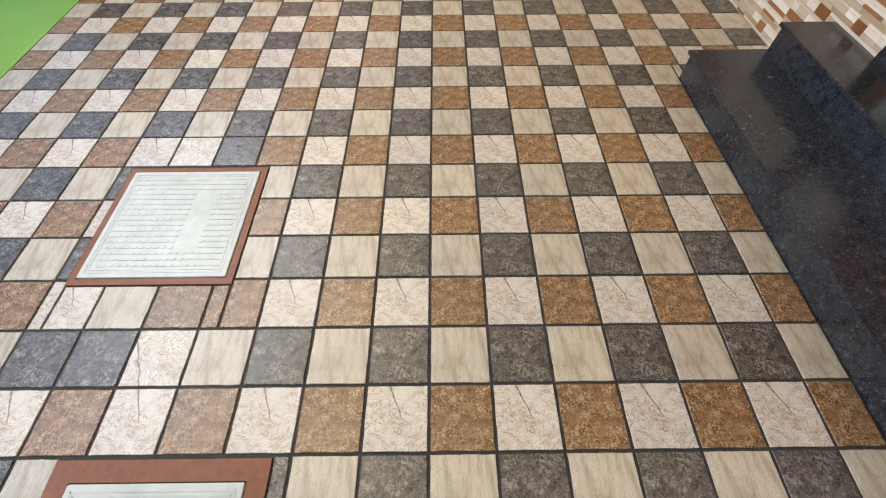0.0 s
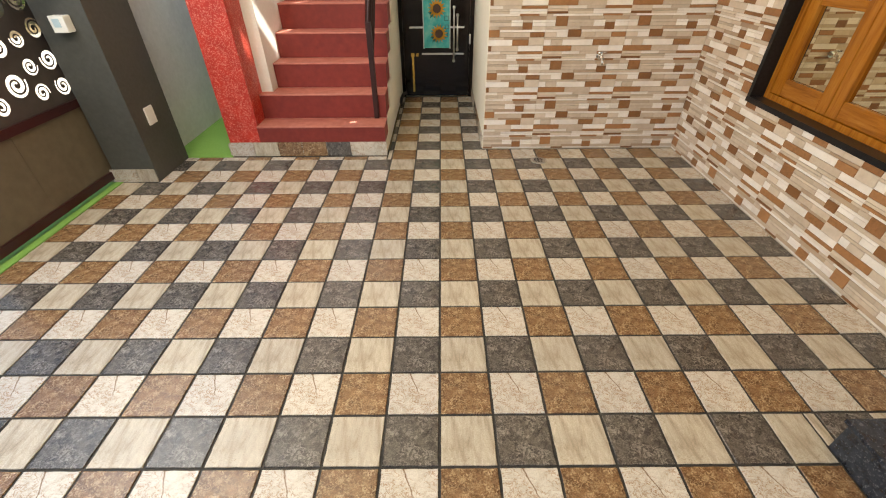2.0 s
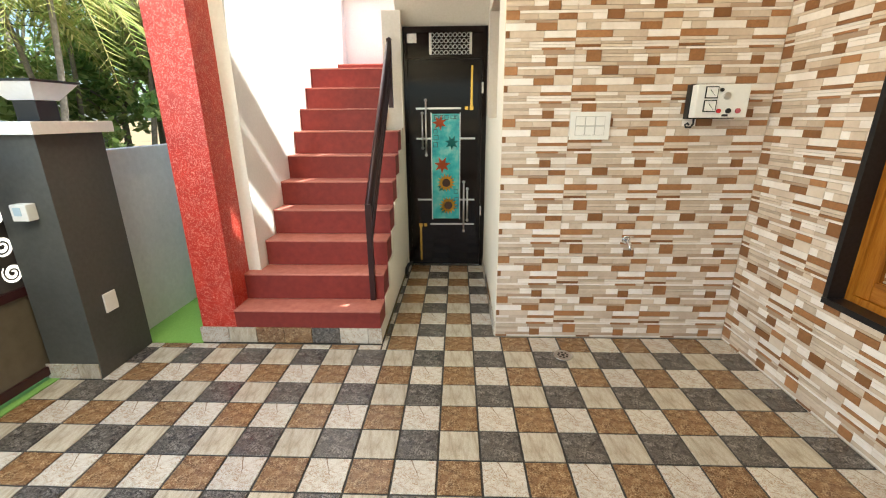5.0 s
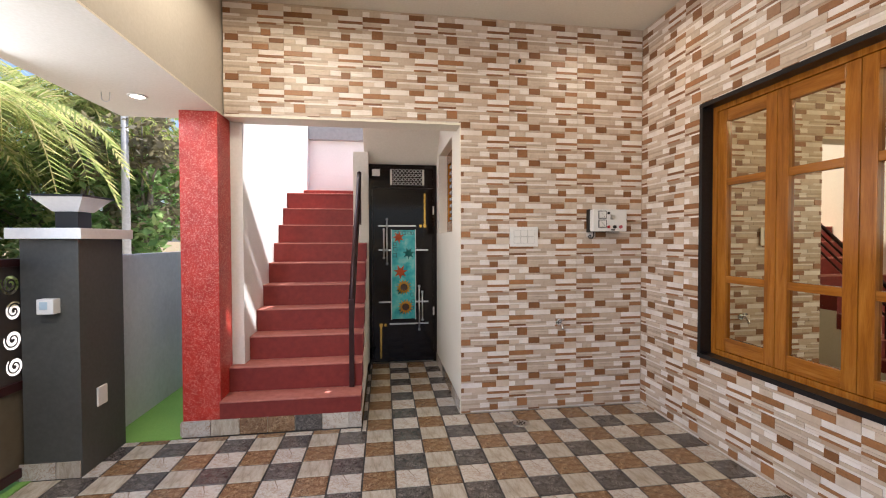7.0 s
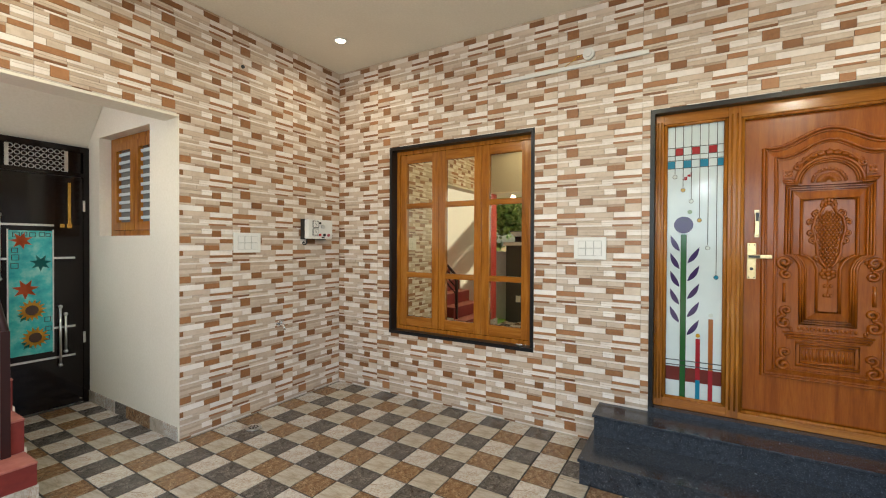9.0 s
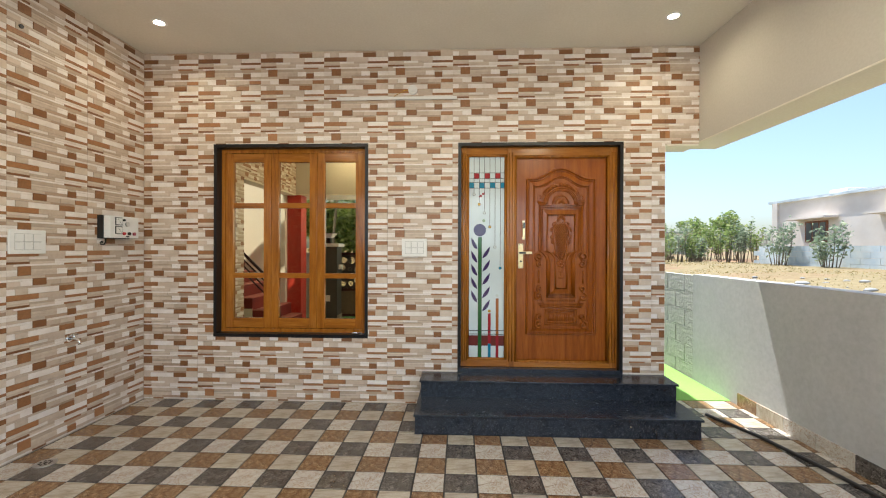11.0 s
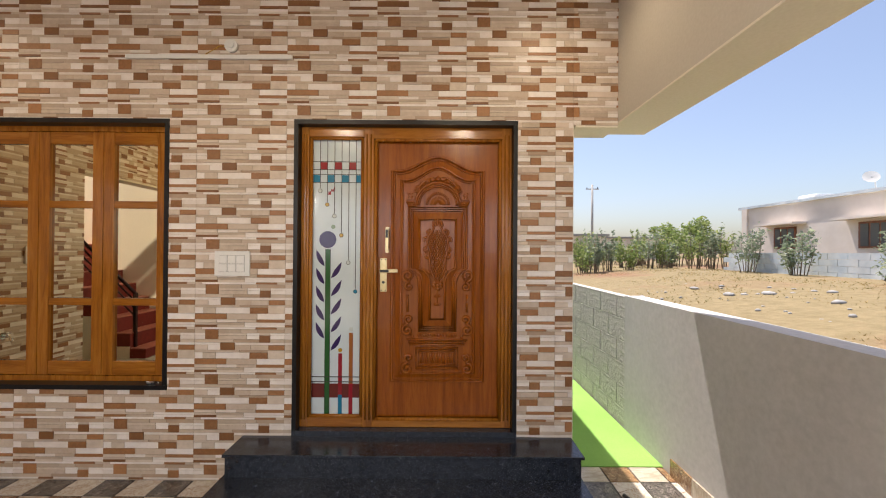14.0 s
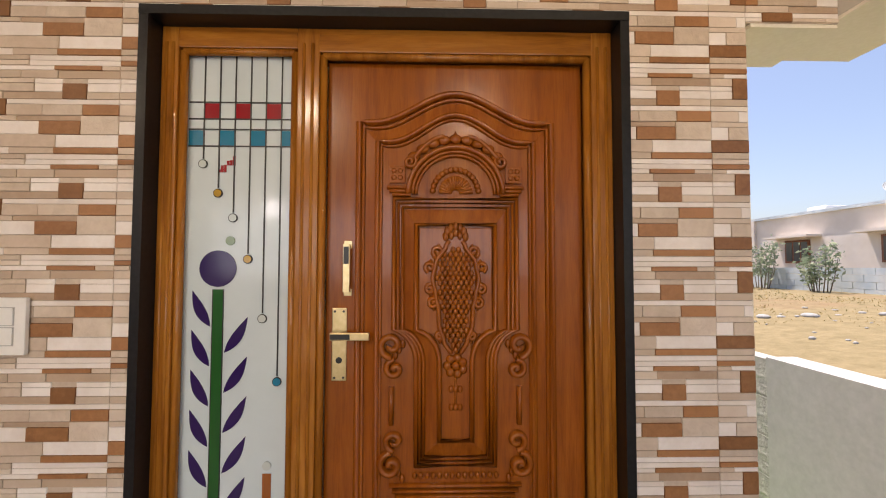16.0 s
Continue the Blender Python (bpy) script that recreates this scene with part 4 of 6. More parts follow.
    for k in range(5):
        for hand, off in ((-1, 0.0), (1, 0.022)):
            v1 = 0.462 + 0.066 * k + off + (0.022 if hand > 0 else 0)
            v0 = v1 - 0.060
            u0, u1 = (0.245, 0.075) if hand < 0 else (0.385, 0.60)
            bm = bmesh.new()
            a0, a1 = Vector(gpt(u0, v1)), Vector(gpt(u1, v0))
            nrm = Vector((-(a1 - a0).y, (a1 - a0).x)).normalized()
            rows = []
            for s in range(11):
                t = s / 10
                wdt = 0.0165 * math.sin(math.pi * t ** 0.85)
                mid = a0.lerp(a1, t) + nrm * hand * 0.006 * math.sin(math.pi * t)
                rows.append((mid + nrm * wdt, mid - nrm * wdt))
            lo = [bm.verts.new((gx - 0.0028, q.x, q.y)) for q, _ in rows] + [bm.verts.new((gx - 0.0028, q.x, q.y)) for _, q in reversed(rows[1:-1])]
            f = bm.faces.new(lo)
            r = bmesh.ops.extrude_face_region(bm, geom=[f])
            for q in r["geom"]:
                if isinstance(q, bmesh.types.BMVert):
                    q.co.x += 0.0024
            part("glass_leaf", bm, cols["purple"], side)
    piece("red_band", 0.0, 1.0, 0.890, 0.941, "maroon", 0.0018)
    piece("lead_line", 0.0, 1.0, 0.864, 0.867, "lead", 0.003)
    piece("lead_line", 0.0, 1.0, 0.882, 0.885, "lead", 0.003)
    piece("red_bar", 0.545, 0.625, 0.780, 0.93, "red", 0.0026)
    piece("teal_bar", 0.545, 0.625, 0.93, 1.0, "teal", 0.0026)
    piece("orange_bar", 0.765, 0.845, 0.705, 0.89, "orange", 0.0026)
    piece("red_bar", 0.765, 0.845, 0.89, 1.0, "red", 0.0026)
    for u, v, cname in ((0.585, 0.768, "amber"), (0.805, 0.692, "clear")):
        bm = bmesh.new()
        yy, zz = gpt(u, v)
        disc(bm, (gx - 0.003, yy, zz), 0.0135, 0, 0.005, 16)
        part("glass_bead", bm, cols[cname], side)


front_door()


# ---- wiring on the east wall ----
def switch_board(name, at, width, height, axis, label):
    """A modular switch plate; axis 0 faces west, axis 1 faces south."""
    x, y, z = at
    t = thing(name, at, label, "switch plate")

    def slab(u0, u1, v0, v1, d0, d1, bev):
        bm = bmesh.new()
        if axis == 0:
            box(bm, x - d1, x - d0, y + u0, y + u1, z + v0, z + v1, bevel=bev)
        else:
            box(bm, x + u0, x + u1, y - d1, y - d0, z + v0, z + v1, bevel=bev)
        return bm
    part("plate", slab(-width / 2, width / 2, -height / 2, height / 2, 0.0, 0.014, 0.003), M_PVC, t)
    w, h = width * 0.22, height * 0.30
    for i in (-1, 0, 1):
        for j in (-1, 1):
            part("rocker_gap", slab(i * w * 1.12 - w / 2 - 0.0025, i * w * 1.12 + w / 2 + 0.0025, j * h * 0.58 - h / 2 - 0.0025, j * h * 0.58 + h / 2 + 0.0025, 0.0141, 0.0146, 0), M_GAP, t)
            part("rocker", slab(i * w * 1.12 - w / 2, i * w * 1.12 + w / 2, j * h * 0.58 - h / 2, j * h * 0.58 + h / 2, 0.0145, 0.018, 0.0015), M_PVC, t)


switch_board("switch_board", (EX - 0.008, 2.165, 1.443), 0.232, 0.165, 0, "white six-gang switch board on the tiled wall beside the door")
switch_board("switch_board", (0.866, NY - 0.008, 1.472), 0.245, 0.166, 1, "white six-gang switch board on the tiled wall beside the passage")
con = thing("conduit", (EX, 2.33, 2.82), "white plastic conduit strip fixed across the tiled wall", "conduit")
part("strip", B((EX - 0.026, EX - 0.007, 1.778, 2.889, 2.805, 2.832), bevel=0.003), M_PVC, con)
rose = thing("ceiling_rose", (EX, 2.185, 2.89), "white round lamp rose with loose wires", "lamp holder")
bm = bmesh.new()
disc(bm, (EX - 0.018, 2.185, 2.893), 0.042, 0, 0.024, 24)
part("base", bm, M_PVC, rose)
bm = bmesh.new()
disc(bm, (EX - 0.036, 2.185, 2.893), 0.024, 0, 0.012, 18)
part("cap", bm, M_PVC, rose)
part("wire", T([(EX - 0.02, 2.22, 2.89), (EX - 0.03, 2.26, 2.885), (EX - 0.022, 2.30, 2.865), (EX - 0.02, 2.34, 2.845), (EX - 0.018, 2.36, 2.835)], 0.0028, 6), M_GOLD, rose, "loose copper wire")


# ---- pump control box, tap and drain ----
def control_box():
    x0, x1, z0, z1, y1 = 1.432, 1.735, 1.515, 1.700, NY - 0.007
    t = thing("control_box", (1.58, y1, z0), "white pump control box with two meters, hung on the tiled wall", "control box")
    bm = B((x0 - 0.004, x1 - 0.03, y1 - 0.05, y1, z0 - 0.006, z1 + 0.004), bevel=0.003)
    part("back_case", bm, M_BLACK, t)
    bm = B((x0, x1, y1 - 0.112, y1 - 0.051, z0, z1), bevel=0.008)
    body = part("front_case", bm, M_PVC, t)
    f = y1 - 0.112
    for z in (1.580, 1.655):
        part("meter", B((x0 + 0.045, x0 + 0.118, f - 0.006, f - 0.0002, z - 0.033, z + 0.033), bevel=0.002), M_BLACK, body)
        part("meter_face", B((x0 + 0.051, x0 + 0.112, f - 0.0085, f - 0.0062, z - 0.027, z + 0.027)), M_PVC, body)
        part("needle", T([(x0 + 0.10, f - 0.0095, z - 0.02), (x0 + 0.07, f - 0.0095, z + 0.015)], 0.0012, 5), M_BLACK, body)
    for x, z, r, m in ((x0 + 0.135, 1.668, 0.010, M_BLACK), (x0 + 0.135, 1.553, 0.012, plain("red_button", (0.5, 0.02, 0.03), 0.35)), (x0 + 0.19, 1.553, 0.014, M_BLACK), (x0 + 0.245, 1.553, 0.014, plain("pink_button", (0.45, 0.10, 0.12), 0.35)), (x0 + 0.17, 1.635, 0.020, M_STEEL)):
        bm = bmesh.new()
        disc(bm, (x, f - 0.006, z), r, 1, 0.012, 16)
        part("knob", bm, m, body)
    part("label_plate", B((x0 + 0.16, x0 + 0.195, f - 0.0012, f - 0.0002, 1.522, 1.534)), M_BLACK, body)
    part("side_latch", B((x1 - 0.002, x1 + 0.008, f + 0.01, f + 0.03, 1.60, 1.625), bevel=0.002), M_BLACK, body)
    part("cable", T([(x0 + 0.05, y1 - 0.025, z0 - 0.006), (x0 + 0.052, y1 - 0.025, z0 - 0.035), (x0 + 0.04, y1 - 0.022, z0 - 0.055), (x0 + 0.012, y1 - 0.02, z0 - 0.055), (x0 + 0.006, y1 - 0.02, z0 - 0.04), (x0 + 0.02, y1 - 0.02, z0 - 0.03), (x0 + 0.03, y1 - 0.018, z0 - 0.042)], 0.006, 8), M_BLACK, t, "looped black cable")


control_box()


def tap():
    x, z, y = 1.178, 0.737, NY - 0.007
    t = thing("wall_tap", (x, y, z), "chrome bib tap on the tiled wall", "tap")
    bm = bmesh.new()
    disc(bm, (x, y - 0.004, z), 0.026, 1, 0.008, 20)
    part("flange", bm, M_CHROME, t)
    bm = bmesh.new()
    tube(bm, [(x, y - 0.008, z), (x, y - 0.05, z), (x, y - 0.075, z - 0.006), (x, y - 0.09, z - 0.03), (x, y - 0.09, z - 0.045)], 0.011, 12)
    tube(bm, [(x, y - 0.045, z), (x, y - 0.045, z + 0.028)], 0.009, 10)
    part("spout", bm, M_CHROME, t)
    bm = bmesh.new()
    tube(bm, [(x - 0.03, y - 0.045, z + 0.030), (x, y - 0.045, z + 0.034), (x + 0.03, y - 0.045, z + 0.030)], 0.007, 10)
    part("handle", bm, M_CHROME, t)


tap()
dr = thing("floor_drain", (0.76, 4.49, 0), "round chrome floor drain set in the tiles", "drain")
bm = bmesh.new()
disc(bm, (0.76, 4.49, 0.002), 0.062, 2, 0.005, 28)
part("rim", bm, M_STEEL, dr)
bm = bmesh.new()
for k in range(8):
    an = 2 * math.pi * k / 8
    disc(bm, (0.76 + 0.03 * math.cos(an), 4.49 + 0.03 * math.sin(an), 0.005), 0.008, 2, 0.003, 8)
disc(bm, (0.76, 4.49, 0.005), 0.012, 2, 0.003, 10)
part("grate_hole", bm, M_BLACK, dr)
pl = thing("wall_plug", (0.827, NY, 2.937), "small dark cable outlet in the tiled wall", "outlet")
bm = bmesh.new()
disc(bm, (0.827, NY - 0.010, 2.937), 0.014, 1, 0.016, 12)
part("socket", bm, M_BLACK, pl)


# ---- chamber covers ----
def chamber_cover(x0, x1, y0, y1, rim):
    t = thing("chamber_cover", ((x0 + x1) / 2, (y0 + y1) / 2, 0), "white painted inspection chamber cover with raised grid, in a brown rim", "manhole cover", "inspection covers")
    bm = bmesh.new()
    for q in ((x0, x1, y0, y0 + rim, -0.004, 0.005), (x0, x1, y1 - rim, y1, -0.004, 0.005), (x0, x0 + rim, y0 + rim, y1 - rim, -0.004, 0.005), (x1 - rim, x1, y0 + rim, y1 - rim, -0.004, 0.005)):
        box(bm, *q)
    part("rim", bm, M_BROWN, t)
    a, b, c, d = x0 + rim + 0.003, x1 - rim - 0.003, y0 + rim + 0.003, y1 - rim - 0.003
    bm = B((a, b, c, d, -0.004, 0.011), bevel=0.006)
    plate = part("plate", bm, M_COVER, t)
    bm = bmesh.new()
    for k in range(2):
        o = 0.018 + 0.012 * k
        for q in ((a + o, b - o, c + o, c + o + 0.004), (a + o, b - o, d - o - 0.004, d - o), (a + o, a + o + 0.004, c + o, d - o), (b - o - 0.004, b - o, c + o, d - o)):
            box(bm, *q, 0.0112, 0.0128)
    part("border_rib", bm, M_COVER, plate)
    bm = bmesh.new()
    n = 17
    for i in range(n):
        for j in range(n):
            u, v = a + 0.05 + (b - a - 0.10) * i / (n - 1), c + 0.05 + (d - c - 0.10) * j / (n - 1)
            if 10 <= i <= 12 and 3 <= j <= 13:
                continue
            w, h = 0.0095, 0.0045
            box(bm, u - w, u + w, v - h, v + h, 0.0112, 0.0135)
    part("raised_grid", bm, M_COVER, plate)


chamber_cover(-1.385, -0.772, 0.812, 1.419, 0.026)
chamber_cover(-1.107, -0.490, -0.376, 0.227, 0.058)


# ---- passage: door, window, hose ----
def black_door():
    y = 6.30
    d = thing("passage_door", (-0.07, y, 0), "glossy black passage door with flower picture, steel bars and gold trims", "door", kind="structure")
    part("frame_post", B((-0.469, -0.432, y, y + 0.058, 0, 2.335)), M_LACQUER, d)
    part("frame_post", B((0.285, 0.328, y, y + 0.058, 0, 2.335)), M_LACQUER, d)
    part("frame_rail", B((-0.432, 0.285, y, y + 0.058, 2.285, 2.335), (-0.432, 0.285, y, y + 0.058, 2.06, 2.095)), M_LACQUER, d)
    part("ventilator", B((-0.432, 0.285, y + 0.03, y + 0.05, 2.095, 2.285)), M_LACQUER, d)
    bm = bmesh.new()
    gx0, gx1 = -0.21, 0.17
    for i in range(9):
        for j in range(4):
            c = (gx0 + 0.02 + (gx1 - gx0 - 0.04) * i / 8, y + 0.02, 2.115 + 0.15 * j / 3)
            tube(bm, [(c[0] + 0.018 * math.cos(2 * math.pi * k / 8), c[1], c[2] + 0.018 * math.sin(2 * math.pi * k / 8)) for k in range(8)], 0.004, 5, closed=True)
    for xx in (gx0, gx1):
        box(bm, xx - 0.012, xx + 0.012, y + 0.018, y + 0.029, 2.098, 2.282)
    part("ventilator_grille", bm, M_STEEL, d, "silver embossed ventilator grille")
    part("ventilator_plate", B((-0.43, -0.34, y + 0.02, y + 0.029, 2.20, 2.28)), M_STEEL, d)
    leaf = part("leaf", B((-0.430, 0.283, y + 0.008, y + 0.048, 0.008, 2.055), bevel=0.002), M_LACQUER, d, "glossy black door leaf")
    f = y + 0.008
    for x0, x1, z in ((-0.36, 0.08, 1.615), (-0.36, 0.225, 1.33), (-0.36, 0.225, 0.715), (-0.235, 0.225, 0.455)):
        if z in (1.33, 0.715):
            part("steel_bar", B((x0, -0.215, f - 0.004, f - 0.0004, z - 0.009, z + 0.009)), M_STEEL, leaf)
            part("steel_bar", B((0.078, x1, f - 0.004, f - 0.0004, z - 0.009, z + 0.009)), M_STEEL, leaf)
        else:
            part("steel_bar", B((x0, x1, f - 0.004, f - 0.0004, z - 0.009, z + 0.009)), M_STEEL, leaf)
    for x, z0, z1 in ((-0.262, 1.17, 1.69), (-0.298, 1.24, 1.57), (0.115, 0.385, 0.90), (0.152, 0.50, 0.83)):
        bm = bmesh.new()
        tube(bm, [(x, f - 0.022, z0), (x, f - 0.022, z1)], 0.0095, 10)
        for z in (z0, z1):
            ball(bm, (x, f - 0.022, z), 0.017, seg=10)
            tube(bm, [(x, f - 0.022, z + (0.05 if z == z0 else -0.05)), (x, f, z + (0.05 if z == z0 else -0.05))], 0.006, 8)
        part("grip_bar", bm, M_STEEL, leaf, "polished steel grip bar")
    for x, z0, z1, sq in ((0.185, 1.60, 2.0, 1.615), (-0.335, 0.05, 0.46, 0.445)):
        bm = B((x - 0.010, x + 0.010, f - 0.006, f - 0.0004, z0, z1), bevel=0.001)
        box(bm, x - 0.018, x + 0.018, f - 0.008, f - 0.0004, sq - 0.018, sq + 0.018)
        box(bm, x + (-0.065 if x > 0 else 0.035), x + (-0.035 if x > 0 else 0.065), f - 0.008, f - 0.0004, sq - 0.016, sq + 0.016)
        part("gold_trim", bm, M_GOLD, leaf, "gold trim bar")
    # picture panel
    m, nt, p = nodes_of("turquoise_print")
    v = put_coords(nt)
    n = put_noise(nt, v, 7.0, 4, 0.6)
    nt.links.new(put_ramp(nt, n, [(0.3, (0.02, 0.28, 0.32)), (0.5, (0.07, 0.45, 0.45)), (0.7, (0.30, 0.62, 0.55))]), p.inputs["Base Color"])
    p.inputs["Roughness"].default_value = 0.12
    pic = part("picture_panel", B((-0.205, 0.068, f - 0.005, f - 0.0004, 0.515, 1.565)), m, leaf, "turquoise glass panel with leaves and sunflowers")
    g = f - 0.0052
    orange, teal2, yellow, brown, ink = (plain(nm, c, 0.3) for nm, c in (("leaf_orange", (0.65, 0.10, 0.015)), ("leaf_teal", (0.0, 0.16, 0.14)), ("petal_yellow", (0.75, 0.36, 0.02)), ("seed_brown", (0.06, 0.025, 0.01)), ("print_ink", (0.01, 0.03, 0.035))))

    def star(cx, cz, r, points, depth, mat, name, turn=0.0, inner=0.45):
        bm = bmesh.new()
        ring = []
        for k in range(points * 2):
            an = turn + math.pi * k / points
            rr = r * (1 if k % 2 == 0 else inner)
            ring.append(bm.verts.new((cx + rr * math.cos(an), g - depth, cz + rr * math.sin(an))))
        cen = bm.verts.new((cx, g - depth - 0.001, cz))
        for k in range(len(ring)):
            bm.faces.new((ring[k], ring[(k + 1) % len(ring)], cen))
        bmesh.ops.solidify(bm, geom=bm.faces[:], thickness=0.0008)
        part(name, bm, mat, pic)
    star(-0.128, 1.48, 0.075, 7, 0.0015, orange, "maple_leaf", 0.4)
    star(-0.008, 1.29, 0.075, 7, 0.0015, teal2, "maple_leaf", 1.1)
    star(-0.105, 1.07, 0.088, 7, 0.0015, orange, "maple_leaf", 0.2)
    for cx, cz in ((-0.065, 0.89), (-0.045, 0.655)):
        star(cx - 0.045, cz - 0.05, 0.05, 5, 0.0012, teal2, "sunflower_leaf", 0.3)
        star(cx, cz, 0.095, 15, 0.0024, yellow, "petals", 0.1, 0.62)
        bm = bmesh.new()
        disc(bm, (cx, g - 0.004, cz), 0.042, 1, 0.003, 16)
        part("flower_centre", bm, brown, pic)
    bm = bmesh.new()
    for cx, cz, s in ((-0.16, 1.53, 0.022), (-0.11, 1.535, 0.018), (-0.06, 1.53, 0.02), (0.0, 1.535, 0.02), (0.04, 1.53, 0.016), (-0.17, 1.40, 0.02), (-0.165, 1.34, 0.024), (-0.17, 1.27, 0.024), (0.035, 0.80, 0.022), (0.04, 0.72, 0.02), (0.03, 0.64, 0.02)):
        for q in ((-s, s, -s, -s + 0.005), (-s, s, s - 0.005, s), (-s, -s + 0.005, -s, s), (s - 0.005, s, -s, s)):
            box(bm, cx + q[0], cx + q[1], g - 0.001, g - 0.0002, cz + q[2], cz + q[3])
    part("square_pattern", bm, ink, pic)
    part("picture_edge", B((-0.215, -0.206, f - 0.006, f - 0.0004, 0.505, 1.575), (0.069, 0.078, f - 0.006, f - 0.0004, 0.505, 1.575)), M_STEEL, leaf)
    for z in (0.55, 1.75):
        part("hinge", B((0.279, 0.297, y - 0.004, y - 0.0002, z, z + 0.10)), M_STEEL, d)


black_door()


def passage_window():
    y0, y1, z0, z1 = SMW
    w = thing("window_passage", (0.43, (y0 + y1) / 2, z0), "small varnished wooden window with frosted louvres, in a deep recess", "window", kind="structure")
    x0, x1 = 0.42, 0.48
    part("window_frame", B((x0, x1, y0, y0 + 0.05, z0, z1), (x0, x1, y1 - 0.05, y1, z0, z1), (x0, x1, y0 + 0.05, y1 - 0.05, z1 - 0.05, z1), (x0, x1, y0 + 0.05, y1 - 0.05, z0, z0 + 0.05)), M_FRAME, w)
    mid = (y0 + y1) / 2
    for s0, s1 in ((y0 + 0.052, mid - 0.002), (mid + 0.002, y1 - 0.052)):
        sash = part("casement", B((x0 - 0.008, x1 - 0.01, s0, s0 + 0.07, z0 + 0.052, z1 - 0.052), (x0 - 0.008, x1 - 0.01, s1 - 0.07, s1, z0 + 0.052, z1 - 0.052), (x0 - 0.008, x1 - 0.01, s0 + 0.07, s1 - 0.07, z1 - 0.122, z1 - 0.052), (x0 - 0.008, x1 - 0.01, s0 + 0.07, s1 - 0.07, z0 + 0.052, z0 + 0.122)), M_FRAME, w)
        part("pane", B((x0 + 0.03, x0 + 0.034, s0 + 0.07, s1 - 0.07, z0 + 0.122, z1 - 0.122)), plain("smoky_pane", (0.16, 0.17, 0.17), 0.2), sash)
        n = 9
        for k in range(n):
            z = z0 + 0.15 + (z1 - z0 - 0.31) * k / (n - 1)
            bm = bmesh.new()
            box(bm, x0 + 0.012, x0 + 0.028, s0 + 0.071, s1 - 0.071, z - 0.004, z + 0.022)
            part("louvre", bm, M_FROST, sash)
    solid("window_recess_back", B((0.50, 0.53, y0, y1, z0, z1)), M_GREY, "plain wall behind the small window", "wall")


passage_window()
hp = thing("pipe_stub", (-0.5, 6.12, 0.1), "short black pipe stub at the foot of the stair wall", "pipe")
part("pipe", T([(-0.472, 6.02, 0.0), (-0.462, 6.02, 0.06), (-0.44, 6.03, 0.10), (-0.40, 6.04, 0.115)], 0.018, 10), M_BLACK, hp)


# ---- stair handrail ----
def handrail():
    t = thing("stair_handrail", (-0.56, 4.85, STEP0), "dark maroon steel handrail beside the red stairs", "handrail")
    part("post", B((-0.585, -0.545, 4.80, 4.84, STEP0, 0.965), bevel=0.002), M_RAIL, t)
    a, b = Vector((-0.565, 4.82, 0.95)), Vector((-0.565, 6.10, 2.20))
    for k, (off, r) in enumerate(((0.0, 0.024), (-0.10, 0.013), (-0.20, 0.013), (-0.30, 0.013))):
        o = Vector((0, 0, off))
        bm = bmesh.new()
        tube(bm, [a + o, b + o], r, 4)
        part("top_rail" if k == 0 else "rail", bm, M_RAIL, t)
    part("end_post", B((-0.585, -0.545, 6.06, 6.10, 1.62, 2.20)), M_RAIL, t)


handrail()


def upper_handrail():
    t = thing("upper_handrail", (-0.5, 6.3, 2.6), "maroon steel handrail along the upper stair flight", "handrail")
    a, b = Vector((-0.5, 6.34, 2.60)), Vector((-0.5, 4.96, 3.97))
    for k, (off, r) in enumerate(((0.86, 0.05), (0.68, 0.018), (0.54, 0.018), (0.36, 0.05))):
        o = Vector((0, 0, off))
        part("top_rail" if k == 0 else "rail", T([a + o, b + o], r, 6), M_RAIL, t)
    for q in (a, b):
        part("post", T([q, q + Vector((0, 0, 0.86))], 0.025, 6), M_RAIL, t)


upper_handrail()


# ---- gate pillar ----
def gate_pillar():
    t = thing("gate_pillar", (-2.31, 4.38, 0), "charcoal painted gate pillar with white cap", "pillar", kind="structure")
    part("shaft", B((-2.450, -2.135, 4.165, 4.600, 0.0, 1.456), bevel=0.003), M_PILLAR, t)
    part("cap", B((-2.495, -2.09, 4.12, 4.645, 1.457, 1.522), bevel=0.004), M_WHITE, t, "white painted cap slab")
    lamp = thing("pillar_lamp", (-2.31, 4.40, 1.522), "black and white flared lamp standing on the gate pillar", "lamp")
    bm = B((-2.375, -2.245, 4.335, 4.465, 1.522, 1.632), bevel=0.003)
    part("base", bm, M_BLACK, lamp)
    bm = bmesh.new()
    frustum(bm, -2.31, 4.40, 1.633, 1.722, 0.15, 0.15, 0.29, 0.29)
    part("shade", bm, M_PVC, lamp, "white flared shade")
    bm = B((-2.465, -2.155, 4.245, 4.555, 1.723, 1.735), bevel=0.002)
    part("top_plate", bm, M_BLACK, lamp)
    bell = thing("bell_box", (-2.28, 4.16, 1.05), "white plastic bell push box on the gate pillar", "bell")
    part("case", B((-2.325, -2.235, 4.105, 4.164, 1.01, 1.10), bevel=0.005), M_PVC, bell)
    part("button", B((-2.305, -2.265, 4.101, 4.1045, 1.04, 1.085), bevel=0.001), plain("pale_blue_button", (0.45, 0.58, 0.66), 0.4), bell)
    sp = thing("switch_plate", (-2.15, 4.345, 0.44), "white blank switch plate low on the gate pillar", "switch plate")
    part("plate", B((-2.1345, -2.123, 4.30, 4.392, 0.378, 0.50), bevel=0.003), M_PVC, sp)


gate_pillar()


